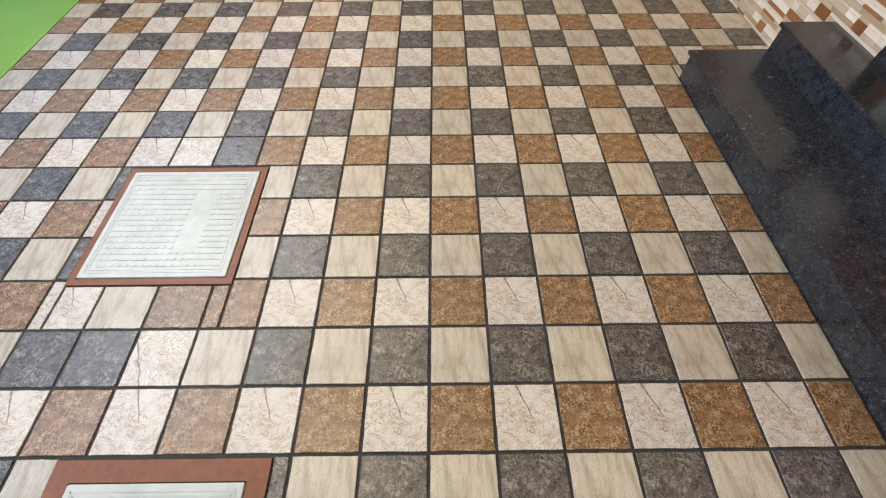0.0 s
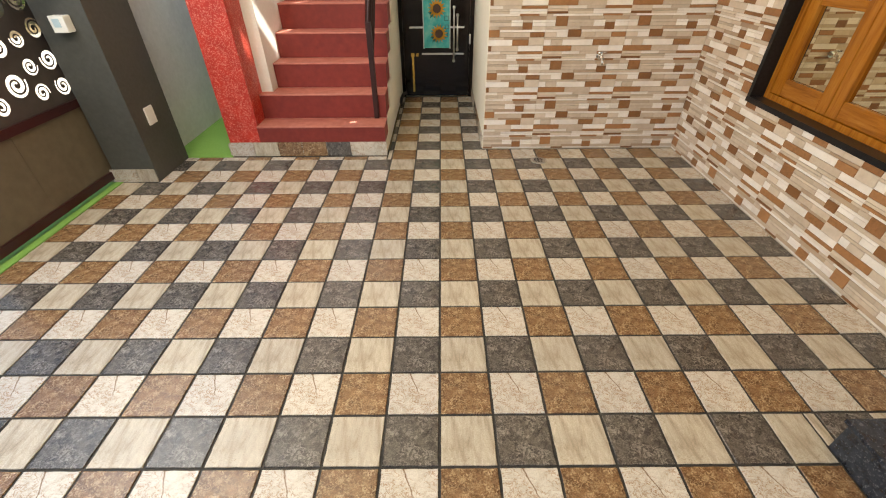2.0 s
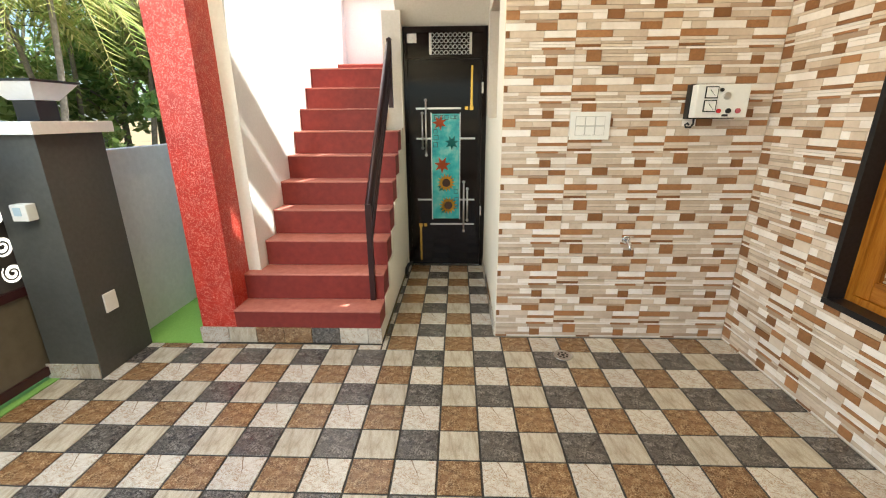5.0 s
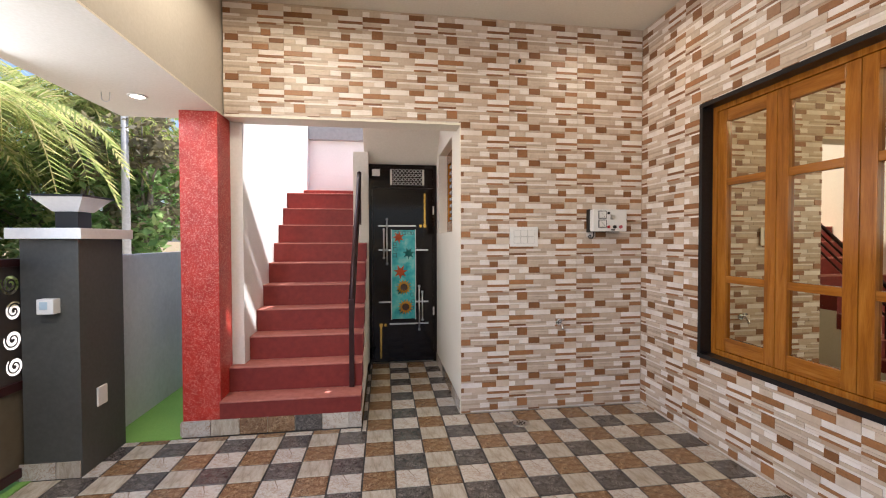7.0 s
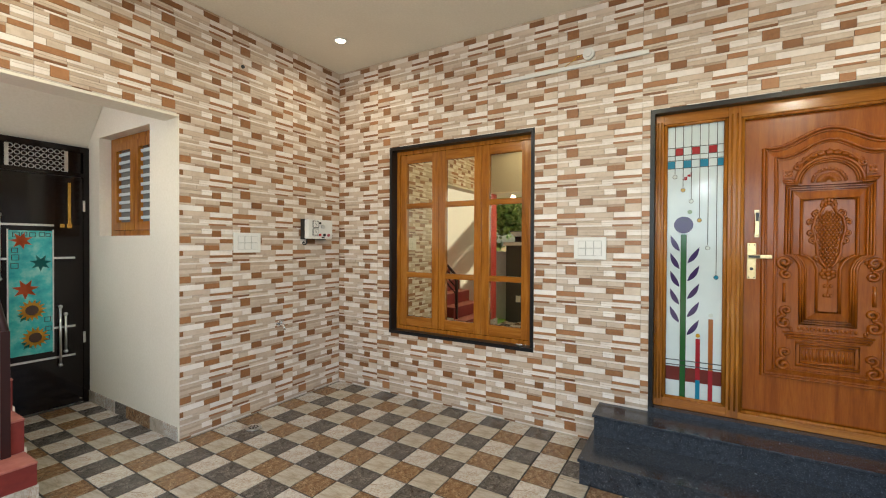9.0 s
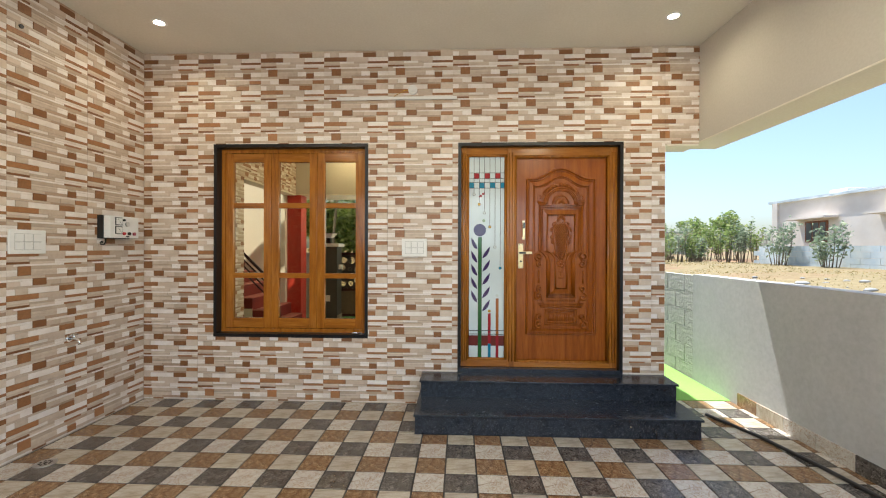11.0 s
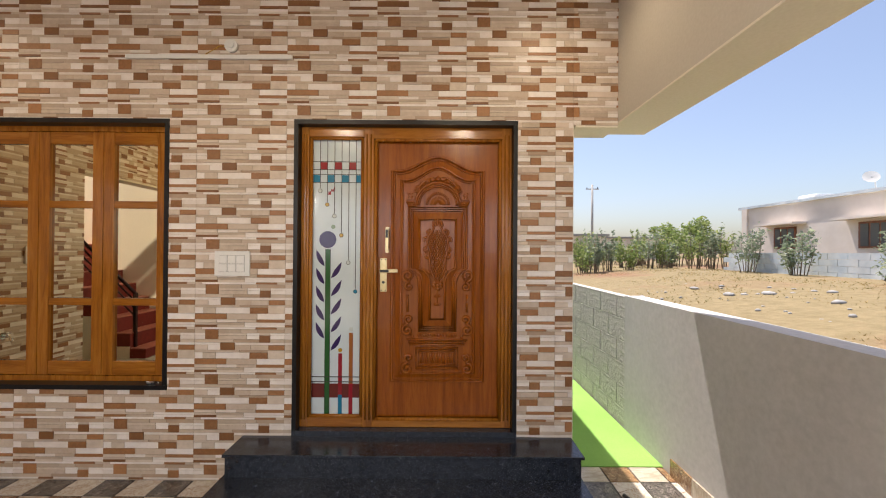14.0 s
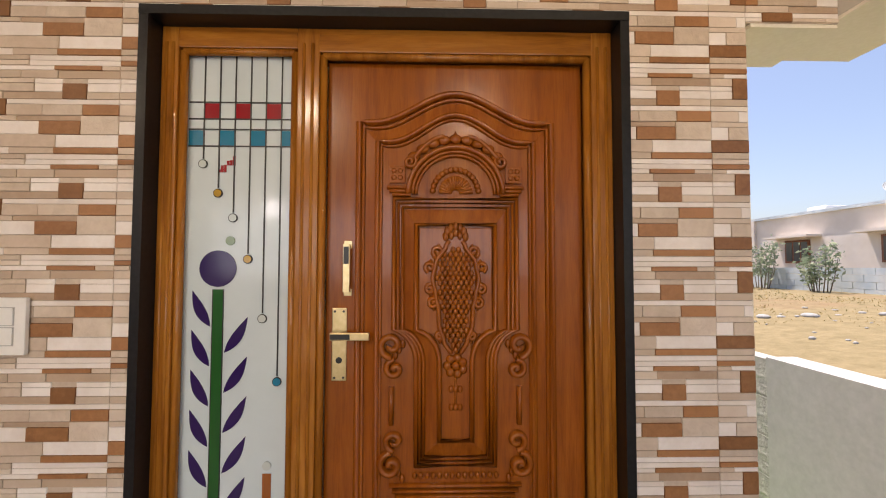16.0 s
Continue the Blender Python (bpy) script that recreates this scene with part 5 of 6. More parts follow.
def gate():
    x, y0, y1, z1 = -2.475, 3.10, 4.33, 1.34
    t = thing("gate", (x, (y0 + y1) / 2, 0), "maroon steel gate leaf, brown sheet below and cut-out swirls above, closed", "gate")
    for q, nm in (((x - 0.02, x + 0.02, y0, y0 + 0.045, 0.03, z1), "stile"), ((x - 0.02, x + 0.02, y1 - 0.045, y1 - 0.002, 0.03, z1), "stile"), ((x - 0.02, x + 0.02, y0 + 0.045, y1 - 0.045, 0.03, 0.085), "bottom_rail"), ((x - 0.02, x + 0.02, y0 + 0.045, y1 - 0.045, 0.555, 0.605), "middle_rail"), ((x - 0.02, x + 0.02, y0 + 0.045, y1 - 0.045, z1 - 0.045, z1), "top_rail")):
        part(nm, B(q, bevel=0.002), M_GATE, t)
    part("lower_sheet", B((x - 0.004, x + 0.004, y0 + 0.045, y1 - 0.045, 0.085, 0.555)), M_SHEET, t)
    part("sheet_seam", B((x + 0.0045, x + 0.009, 3.62, 3.63, 0.085, 0.555)), M_SHEET, t)
    bm = bmesh.new()
    a, b, c, d = y0 + 0.045, y1 - 0.045, 0.605, z1 - 0.045

    def loop(pts):
        vs = [bm.verts.new((x, *p)) for p in pts]
        for i in range(len(vs)):
            bm.edges.new((vs[i], vs[(i + 1) % len(vs)]))
    loop([(a, c), (b, c), (b, d), (a, d)])
    rnd = random.Random(7)
    placed = [(4.15, 0.70, 0.058), (4.14, 0.86, 0.060), (4.15, 1.03, 0.056), (4.13, 1.19, 0.065), (3.98, 0.70, 0.052), (3.99, 0.85, 0.050), (4.0, 1.0, 0.048), (3.84, 0.78, 0.070), (3.86, 0.98, 0.062), (3.97, 1.17, 0.075), (3.68, 0.70, 0.055), (3.66, 0.87, 0.072), (3.72, 1.12, 0.085), (3.50, 0.75, 0.070), (3.46, 0.95, 0.065), (3.52, 1.16, 0.065), (3.30, 0.70, 0.055), (3.28, 0.90, 0.075), (3.30, 1.13, 0.080)]
    for cy, cz, r in placed:
        st, hand = rnd.random() * 6.28, rnd.choice((-1, 1))
        out, inn = [], []
        n = 30
        for k in range(n + 1):
            an = st + hand * 3.9 * math.pi * k / n
            rr = r * (0.16 + 0.84 * k / n)
            wd = r * 0.105 * (0.6 + math.sin(math.pi * k / n))
            out.append((cy + (rr + wd) * math.cos(an), cz + (rr + wd) * math.sin(an)))
            inn.append((cy + (rr - wd) * math.cos(an), cz + (rr - wd) * math.sin(an)))
        loop(out + inn[::-1])
    bmesh.ops.triangle_fill(bm, edges=bm.edges[:], use_beauty=True, normal=(1, 0, 0))
    part("swirl_sheet", bm, M_SHEET_DARK, t, "dark sheet with cut-out swirls")


gate()

# ---- hose and standpipe by the boundary wall ----
hose = thing("garden_hose", (1.0, -0.6, 0), "black rubber hose lying along the boundary wall", "hose")
part("hose", T([(1.78, -0.375, 0.016), (1.70, -0.405, 0.014), (1.58, -0.46, 0.014), (1.38, -0.53, 0.014), (1.16, -0.58, 0.014), (0.94, -0.625, 0.014), (0.70, -0.66, 0.014), (0.50, -0.685, 0.014), (0.2, -0.70, 0.014), (-0.1, -0.69, 0.014)], 0.013, 10), M_HOSE, hose)
sp = thing("standpipe", (0.42, -0.76, 0), "grey water pipe with taped joint and yellow valve", "pipe")
part("riser_pipe", T([(0.435, -0.765, 0.0), (0.425, -0.765, 0.55), (0.42, -0.765, 0.60), (0.405, -0.765, 0.632), (0.375, -0.765, 0.645), (0.33, -0.765, 0.648)], 0.015, 12), M_TAPE, sp)
part("taped_joint", T([(0.345, -0.765, 0.648), (0.30, -0.765, 0.65), (0.22, -0.765, 0.645), (0.12, -0.765, 0.635), (-0.02, -0.765, 0.63), (-0.1, -0.765, 0.625)], 0.026, 12), M_TAPE, sp, "joint wrapped in white tape")
part("valve_lever", B((0.14, 0.25, -0.735, -0.72, 0.605, 0.632), bevel=0.005), M_YELLOW, sp, "yellow plastic valve lever")
part("clamp", B((0.17, 0.20, -0.82, -0.76, 0.655, 0.69), bevel=0.003), M_TAPE, sp)
part("drop_pipe", T([(-0.1, -0.765, 0.625), (-0.13, -0.765, 0.61), (-0.135, -0.765, 0.57), (-0.135, -0.765, 0.0)], 0.015, 12), M_TAPE, sp)

# ---- stone-look skirting tiles ----
def skirting(name, pieces, label):
    t = thing(name, pieces[0][0:1] + pieces[0][2:3] + (0,), label, "skirting", kind="structure")
    mats = [F_WHITE, F_DARK, F_ORANGE, F_BEIGE]
    for i, q in enumerate(pieces):
        part("skirting_tile", B(q, bevel=0.0015), mats[(i * 7 + i // 3) % 4], t)


def run_x(x0, x1, y0, y1, z1, step=0.2):
    out, x = [], x0
    while x < x1 - 0.01:
        out.append((x + 0.002, min(x + step, x1) - 0.002, y0, y1, 0.0, z1))
        x += step
    return out


def run_y(x0, x1, y0, y1, z1, step=0.2):
    return [(c, d, a, b, e, f) for a, b, c, d, e, f in run_x(y0, y1, x0, x1, z1, step)]


skirting("skirting_stairs", run_x(-1.775, -0.476, 4.615, 4.6255, 0.118, 0.2) + run_y(-1.79, -1.776, 4.63, 4.9, 0.10), "stone-look tile skirting under the red stairs and column")
skirting("skirting_column_base", [(-1.772, -1.513, 4.646, 4.90, 0.0, 0.104)], "stone base block under the red column")
skirting("skirting_pillar", run_x(-2.475, -2.14, 4.155, 4.1645, 0.10, 0.2) + run_y(-2.1495, -2.14, 4.168, 4.60, 0.10, 0.2), "stone-look tile skirting round the gate pillar")
skirting("skirting_passage", run_y(0.316, 0.3255, 4.76, 6.29, 0.10, 0.2), "stone-look tile skirting along the passage wall")
skirting("skirting_boundary", run_x(-2.4, 2.05, -0.8195, -0.808, 0.115, 0.3), "stone-look tile skirting along the boundary wall")


# ---- trees, plants, poles, far houses ----
def leaf_cloud(bm, rnd, centre, radius, count, size, flat=0.75, gap=0.35):
    for _ in range(count):
        d = Vector((rnd.gauss(0, 1), rnd.gauss(0, 1), rnd.gauss(0, 1))).normalized() * radius * rnd.uniform(gap, 1.0)
        d.z *= flat
        c = Vector(centre) + d
        u = Vector((rnd.gauss(0, 1), rnd.gauss(0, 1), rnd.gauss(0, 0.6))).normalized()
        v = u.orthogonal().normalized()
        v = (v * math.cos(rnd.random() * 6) + u.cross(v) * math.sin(rnd.random() * 6)).normalized()
        s = size * rnd.uniform(0.6, 1.4)
        q = [bm.verts.new(c - u * s), bm.verts.new(c + v * s * 0.45), bm.verts.new(c + u * s), bm.verts.new(c - v * s * 0.45)]
        bm.faces.new(q)


def tree(x, y, height, spread, seed, mat=None, label="broad-leaved green tree standing beyond the road", clumps=16, leaves=170, size=0.16):
    rnd = random.Random(seed)
    z = land(x, y)
    t = thing("tree", (x, y, z), label, "tree", "trees around the house")
    top = height * 0.55
    bm = bmesh.new()
    tube(bm, [(x, y, z - 0.1), (x + rnd.uniform(-.1, .1), y + rnd.uniform(-.1, .1), z + top * 0.5), (x + rnd.uniform(-.3, .3), y + rnd.uniform(-.3, .3), z + top), (x, y, z + height * 0.8)], height * 0.028, 8, r_end=height * 0.008)
    crown = bmesh.new()
    for k in range(clumps):
        an, rr = rnd.random() * 6.283, spread * math.sqrt(rnd.random()) * 0.8
        cz = z + height * rnd.uniform(0.30, 0.95)
        c = Vector((x + rr * math.cos(an), y + rr * math.sin(an), cz))
        if k < 7:
            tube(bm, [(x, y, z + top * rnd.uniform(0.5, 0.95)), ((x + c.x) / 2, (y + c.y) / 2, (z + top + cz) / 2), c], height * 0.011, 5, r_end=height * 0.003)
        leaf_cloud(crown, rnd, c, spread * rnd.uniform(0.28, 0.48), leaves, size)
    part("trunk", bm, M_BARK, t)
    part("crown", crown, mat or M_LEAF, t)


def palm(x, y, height, seed, lean=0.6):
    rnd = random.Random(seed)
    z = land(x, y)
    t = thing("palm_tree", (x, y, z), "tall coconut palm with drooping yellow-green fronds", "palm tree", "coconut palms")
    a = rnd.random() * 6.28
    top = Vector((x + lean * math.cos(a), y + lean * math.sin(a), z + height))
    bm = bmesh.new()
    tube(bm, [Vector((x, y, z - 0.1)).lerp(top, s) + Vector((0.15 * math.sin(3 * s), 0, 0)) for s in (0, 0.2, 0.4, 0.6, 0.8, 1.0)], 0.085, 8, r_end=0.055)
    part("trunk", bm, M_BARK, t)
    fr = bmesh.new()
    for k in range(22):
        an = 6.283 * k / 22 + rnd.uniform(-.15, .15)
        up = rnd.uniform(-0.35, 1.0)
        length = rnd.uniform(2.8, 3.8)
        d = Vector((math.cos(an), math.sin(an), 0))
        pts = []
        for s in range(12):
            f = s / 11
            pts.append(top + d * length * f * (1 - 0.18 * f * f) + Vector((0, 0, length * (up * 0.55 * f - (0.75 + 0.2 * up) * f * f))))
        tube(fr, pts, 0.025, 4, r_end=0.006)
        side = d.cross(Vector((0, 0, 1)))
        for s in range(1, 12):
            for e in range(3):
                p = pts[s - 1].lerp(pts[s], e / 3)
                ln = 0.75 * math.sin(math.pi * (0.12 + 0.83 * (s + e / 3) / 12.3)) * rnd.uniform(0.8, 1.1)
                for h in (1, -1):
                    tip = p + side * h * ln * 0.75 + d * ln * 0.45 - Vector((0, 0, ln * rnd.uniform(0.35, 0.75)))
                    w = d * 0.028
                    fr.faces.new([fr.verts.new(p - w), fr.verts.new(p + w), fr.verts.new(p.lerp(tip, 0.6) + w * 0.8), fr.verts.new(tip)])
    part("frond_crown", fr, M_PALM, t)
    bm = bmesh.new()
    for k in range(7):
        an = 0.9 * k
        ball(bm, top + Vector((0.24 * math.cos(an), 0.24 * math.sin(an), -0.25)), 0.13, seg=7)
    part("coconut_bunch", bm, M_BUSH, t)


def bush(x, y, h, w, seed, mat, label, cat="bush", n=420, size=0.09):
    rnd = random.Random(seed)
    z = land(x, y)
    t = thing("bush", (x, y, z), label, cat, "bushes in the field")
    stems, crown = bmesh.new(), bmesh.new()
    for k in range(11):
        an, out = rnd.random() * 6.28, rnd.uniform(0.15, 0.5)
        tip = Vector((x + w * out * math.cos(an), y + w * out * math.sin(an), z + h * rnd.uniform(0.55, 1.0)))
        foot = Vector((x + w * 0.5 * out * math.cos(an), y + w * 0.5 * out * math.sin(an), z - 0.05))
        bend = foot.lerp(tip, 0.5) + Vector((rnd.uniform(-.08, .08), rnd.uniform(-.08, .08), 0))
        tube(stems, [foot, bend, tip], 0.022, 5, r_end=0.006)
        for f in (0.45, 0.68, 0.86, 1.0):
            if rnd.random() < 0.8:
                leaf_cloud(crown, rnd, foot.lerp(tip, f), w * rnd.uniform(0.12, 0.24), n // 36, size, 1.2, 0.05)
    part("stem", stems, M_BARK, t)
    part("foliage", crown, mat, t)


# west side: palms and trees across the road
for i, (px, py, ph) in enumerate(((-9.6, 12.0, 4.7), (-11.4, 14.0, 5.3), (-9.5, 15.0, 5.6), (-12.6, 13.0, 5.0), (-13.4, 17.0, 6.6), (-10.8, 17.6, 6.8), (-14.5, 8.2, 6.2), (-18.0, 4.5, 8.0), (-11.0, 20.5, 8.2), (-16.5, 20.0, 8.6), (-9.0, 17.0, 6.8))):
    palm(px, py, ph, 100 + i)
for i, (px, py, ph, sp_) in enumerate(((-7.9, 15.6, 4.6, 1.9), (-7.9, 19.0, 6.2, 2.8), (-12.5, 20.0, 7.0, 3.2), (-16.0, 18.0, 7.0, 3.4), (-20.0, 10.0, 6.5, 3.5), (-21.0, 3.0, 6.5, 3.5), (-20.0, -4.0, 6.0, 3.2), (-14.5, 24.0, 8.0, 3.6), (-9.0, 25.0, 8.0, 3.6), (-5.5, 24.0, 6.5, 3.0), (-15.0, 1.0, 4.5, 2.2), (-22.0, 16.0, 7.5, 3.6))):
    tree(px, py, ph, sp_, 200 + i)
for i, (px, py, ph, sp_) in enumerate(((-7.4, 15.0, 5.0, 1.9), (-10.4, 21.5, 6.4, 2.4))):
    tree(px, py, ph, sp_, 240 + i, M_DRYTREE, "sparse dry-leaved tree beside the road", 14, 150, 0.13)
for i, (px, py, ph, sp_) in enumerate(((-15.5, 11.0, 4.4, 2.6), (-14.8, 14.6, 4.8, 2.6), (-13.0, 18.6, 5.0, 2.6), (-17.5, 8.0, 4.2, 2.6))):
    tree(px, py, ph, sp_, 270 + i, M_BUSH, "bright yellow-green tree behind the palms", 18, 190, 0.17)
for i in range(9):
    bush(-9.4 - (i % 3) * 1.4, 8.0 + i * 1.6, 1.5, 1.6, 300 + i, M_BUSH, "bright green roadside bush", n=340, size=0.12)


def pole(x, y, h, r, label):
    z = land(x, y)
    t = thing("utility_pole", (x, y, z), label, "utility pole", "utility poles")
    part("shaft", T([(x, y, z - 0.1), (x, y, z + h)], r, 8, r_end=r * 0.7), M_CONCRETE, t)
    part("cross_arm", B((x - 0.05, x + 0.05, y - 0.6, y + 0.6, z + h - 0.45, z + h - 0.37)), M_CONCRETE, t)
    for o in (-0.5, 0, 0.5):
        part("insulator", T([(x, y + o, z + h - 0.37), (x, y + o, z + h - 0.22)], 0.035, 6), M_BLACK, t)


pole(-7.04, 13.50, 6.2, 0.11, "pale concrete utility pole beside the road")
pole(-8.8, 15.0, 5.0, 0.09, "thin pale concrete utility pole near the trees")
pole(38.0, -13.1, 7.2, 0.14, "thin concrete utility pole far across the field")
wr = thing("power_lines", (-8.0, 12.0, 4.0), "thin overhead power lines crossing the road side", "cable")
for k, z in enumerate((3.9, 4.25, 4.6)):
    part("wire", T([(-26, 8 + 0.3 * k, z + 0.6), (-17, 11.5, z + 0.1), (-8.8, 15.0, z), (-2, 19, z + 0.2), (6, 24, z + 0.8)], 0.012, 4), M_BLACK, wr)


def far_house():
    y, x0, x1, h = -16.0, 5.0, 22.6, 4.11
    z = 0.55
    t = thing("far_house", ((x0 + x1) / 2, y, z), "single-storey house with weathered pale pink walls and flat roof", "house")
    part("wall", B((x0, x1, y - 9, y, z - 0.3, h - 0.12)), M_HOUSE, t)
    part("roof", B((x0 - 0.12, x1 + 0.12, y - 9.1, y + 0.12, h - 0.12, h)), M_BLUEWALL, t)
    part("corner_post", B((x1 - 0.55, x1 - 0.2, y, y + 0.12, z - 0.3, h - 0.12)), M_HOUSE, t)
    for wx in (19.6, 15.3, 10.8):
        w = part("window", B((wx - 0.65, wx + 0.65, y - 0.02, y + 0.06, 1.80, 2.85)), M_FARWOOD, t)
        for k in range(3):
            part("pane", B((wx - 0.56 + 0.4 * k, wx - 0.24 + 0.4 * k, y + 0.061, y + 0.075, 1.88, 2.77)), M_DARKPANE, w)
        part("sunshade", B((wx - 1.2, wx + 1.2, y, y + 0.7, 2.95, 3.05)), M_HOUSE, t)
    part("water_tank", B((20.2, 21.3, y - 3.2, y - 2.0, h, h + 0.5), bevel=0.12), M_PVC, t)
    dish = thing("satellite_dish", (15.9, y - 0.6, h), "white satellite dish on the far house's roof", "satellite dish")
    bm = bmesh.new()
    c, n = Vector((15.9, y - 0.4, h + 0.55)), Vector((-0.75, 0.5, 0.45)).normalized()
    u = n.orthogonal().normalized()
    v = n.cross(u)
    rings = []
    for i in range(5):
        r = 0.27 * i / 4
        rings.append([bm.verts.new(c + (u * math.cos(a) + v * math.sin(a)) * max(r, 0.01) + n * 0.35 * r * r) for a in [6.2832 * k / 16 for k in range(16)]])
    for i in range(4):
        for k in range(16):
            bm.faces.new((rings[i][k], rings[i][(k + 1) % 16], rings[i + 1][(k + 1) % 16], rings[i + 1][k]))
    bmesh.ops.solidify(bm, geom=bm.faces[:], thickness=0.01)
    part("dish", bm, M_PVC, dish)
    part("mast", T([(15.9, y - 0.6, h), (15.9, y - 0.55, h + 0.5), c], 0.03, 6), M_STEEL, dish)


far_house()
fw = thing("far_boundary_wall", (18.0, -14.2, 0.6), "pale blue weathered block wall before the far house", "wall")
for r in range(5):
    for i in range(18):
        part("block", B((6.5 + 0.8 * i + (0.4 if r % 2 else 0), 7.28 + 0.8 * i + (0.4 if r % 2 else 0), -14.3, -14.1, 0.35 + 0.25 * r, 0.59 + 0.25 * r)), M_BLUEWALL, fw)
for i, (hx, hy, w, h) in enumerate(((58, -26, 12, 3.6), (46, -14, 7, 3.4), (70, -18, 14, 4.2))):
    t = thing("distant_house", (hx, hy, 0.6), "low pale distant house behind the bushes", "house", "distant houses")
    part("wall", B((hx, hx + 8, hy - w / 2, hy + w / 2, 0.3, h)), M_HOUSE, t)
    part("roof", B((hx - 0.3, hx + 8.3, hy - w / 2 - 0.3, hy + w / 2 + 0.3, h, h + 0.25)), M_GREY, t)
    for k in range(3):
        part("window", B((hx - 0.05, hx + 0.05, hy - w * 0.3 + w * 0.3 * k - 0.5, hy - w * 0.3 + w * 0.3 * k + 0.5, 1.5, 2.6)), M_FARWOOD, t)
rnd = random.Random(5)
for i in range(44):
    bx, by = 22 + rnd.uniform(0, 9), -2.0 - i * 0.34
    bush(bx, by, rnd.uniform(1.2, 2.5), rnd.uniform(1.0, 1.9), 400 + i, (M_BUSH, M_PALE, M_BUSH, M_BUSH, M_PALE)[i % 5], "tall scrubby green bush at the field's edge", n=520, size=0.085)
for i, (bx, by) in enumerate(((29, -17.5), (31.5, -16.6))):
    tree(bx, by, rnd.uniform(3.3, 3.9), 1.5, 460 + i, M_BUSH, "dense green tree beside the far house", 12, 150, 0.12)
for i, (bx, by, h) in enumerate(((18.7, -13.5, 1.9), (15.6, -13.2, 1.7), (12.5, -13.3, 1.6))):
    bush(bx, by, h, 1.7, 480 + i, M_PALE, "dusty pale green shrub before the blue wall", n=620, size=0.085)


def straw_field():
    rnd = random.Random(11)
    bm = bmesh.new()
    for _ in range(18000):
        x, y = rnd.uniform(2.5, 30), -rnd.uniform(2.2, 14)
        if noise.noise(Vector((x * 0.25, y * 0.25, 3))) < -0.1:
            continue
        z, h = land(x, y), rnd.uniform(0.02, 0.075)
        a = rnd.random() * 6.28
        u = Vector((math.cos(a), math.sin(a), 0)) * rnd.uniform(0.01, 0.03)
        lean = Vector((rnd.uniform(-.1, .1), rnd.uniform(-.1, .1), h))
        p = Vector((x, y, z - 0.02))
        bm.faces.new([bm.verts.new(p - u), bm.verts.new(p + u), bm.verts.new(p + lean)])
    solid("dry_grass", bm, M_STRAW, "short dry straw-coloured grass in the field", "grass", kind="stuff")
    bm = bmesh.new()
    for _ in range(70):
        x, y = rnd.uniform(3.0, 14), -rnd.uniform(2.0, 8)
        s = rnd.uniform(0.02, 0.06)
        ball(bm, (x, y, land(x, y) + s * 0.3), s, rnd.uniform(.7, 1.6), rnd.uniform(.7, 1.4), rnd.uniform(.4, .8), 6)
    for _ in range(13):
        x, y = rnd.gauss(10.5, 1.2), rnd.gauss(-8.2, 0.5)
        s = rnd.uniform(0.05, 0.14)
        ball(bm, (x, y, land(x, y) + s * 0.15), s, rnd.uniform(.8, 2.0), rnd.uniform(.8, 1.6), rnd.uniform(.25, .7), 5)
    solid("rubble", bm, M_GREY, "scattered stones and cement rubble on the soil", "stones", kind="stuff")


straw_field()


# ---- wall cladding tiles: 600 x 300 mm, rows of strips ----
PIECES = []


def row(v0, v1, *runs):
    """One row of strips: class letter and width in millimetres, from the tile's edge."""
    u = 0
    for kind, width in runs:
        if kind != "-":
            PIECES.append((u / 1000, (u + width) / 1000, v0 / 1000, v1 / 1000, kind))
        u += width


row(0, 14, ("t", 45), ("l", 360), ("d", 140), ("t", 55))
row(14, 39, ("t", 70), ("-", 88), ("c", 150), ("t", 108), ("m", 184))
row(39, 54, ("l", 70), ("-", 88), ("c", 190), ("l", 83), ("-", 72), ("l", 97))
row(54, 80, ("l", 70), ("-", 88), ("c", 190), ("l", 83), ("-", 72), ("l", 97))
row(80, 102, ("t", 257), ("m", 174), ("-", 72), ("t", 97))
row(102, 118, ("l", 171), ("-", 97), ("l", 332))
row(118, 152, ("t", 88), ("l", 83), ("-", 97), ("t", 106), ("c", 118), ("d", 108))
row(152, 168, ("t", 300), ("m", 188), ("-", 112))
row(168, 209, ("l", 54), ("c", 86), ("l", 226), ("d", 122), ("-", 112))
row(209, 248, ("d", 212), ("t", 203), ("l", 185))
row(248, 268, ("c", 146), ("l", 134), ("t", 131), ("d", 189))
row(268, 284, ("t", 149), ("c", 181), ("l", 270))
row(284, 300, ("d", 149), ("c", 181), ("l", 270))
PIECES.extend([(0.070, 0.158, 0.014, 0.080, "d"), (0.431, 0.503, 0.054, 0.102, "d"), (0.171, 0.268, 0.102, 0.152, "d"), (0.488, 0.600, 0.152, 0.209, "c")])
DEPTH = {"l": 0.0035, "t": 0.0045, "m": 0.003, "d": 0.0062, "c": 0.0055}
SLOT = {"l": 0, "t": 1, "m": 2, "d": 3, "c": 4}


def minus(r, h):
    """What is left of rectangle r outside rectangle h."""
    a, b, c, d = r
    e, f, g, k = h
    if f <= a or e >= b or k <= c or g >= d:
        return [r]
    out = []
    if e > a:
        out.append((a, e, c, d))
    if f < b:
        out.append((f, b, c, d))
    a, b = max(a, e), min(b, f)
    if g > c:
        out.append((a, b, c, g))
    if k < d:
        out.append((a, b, k, d))
    return out


tile_cache = {}


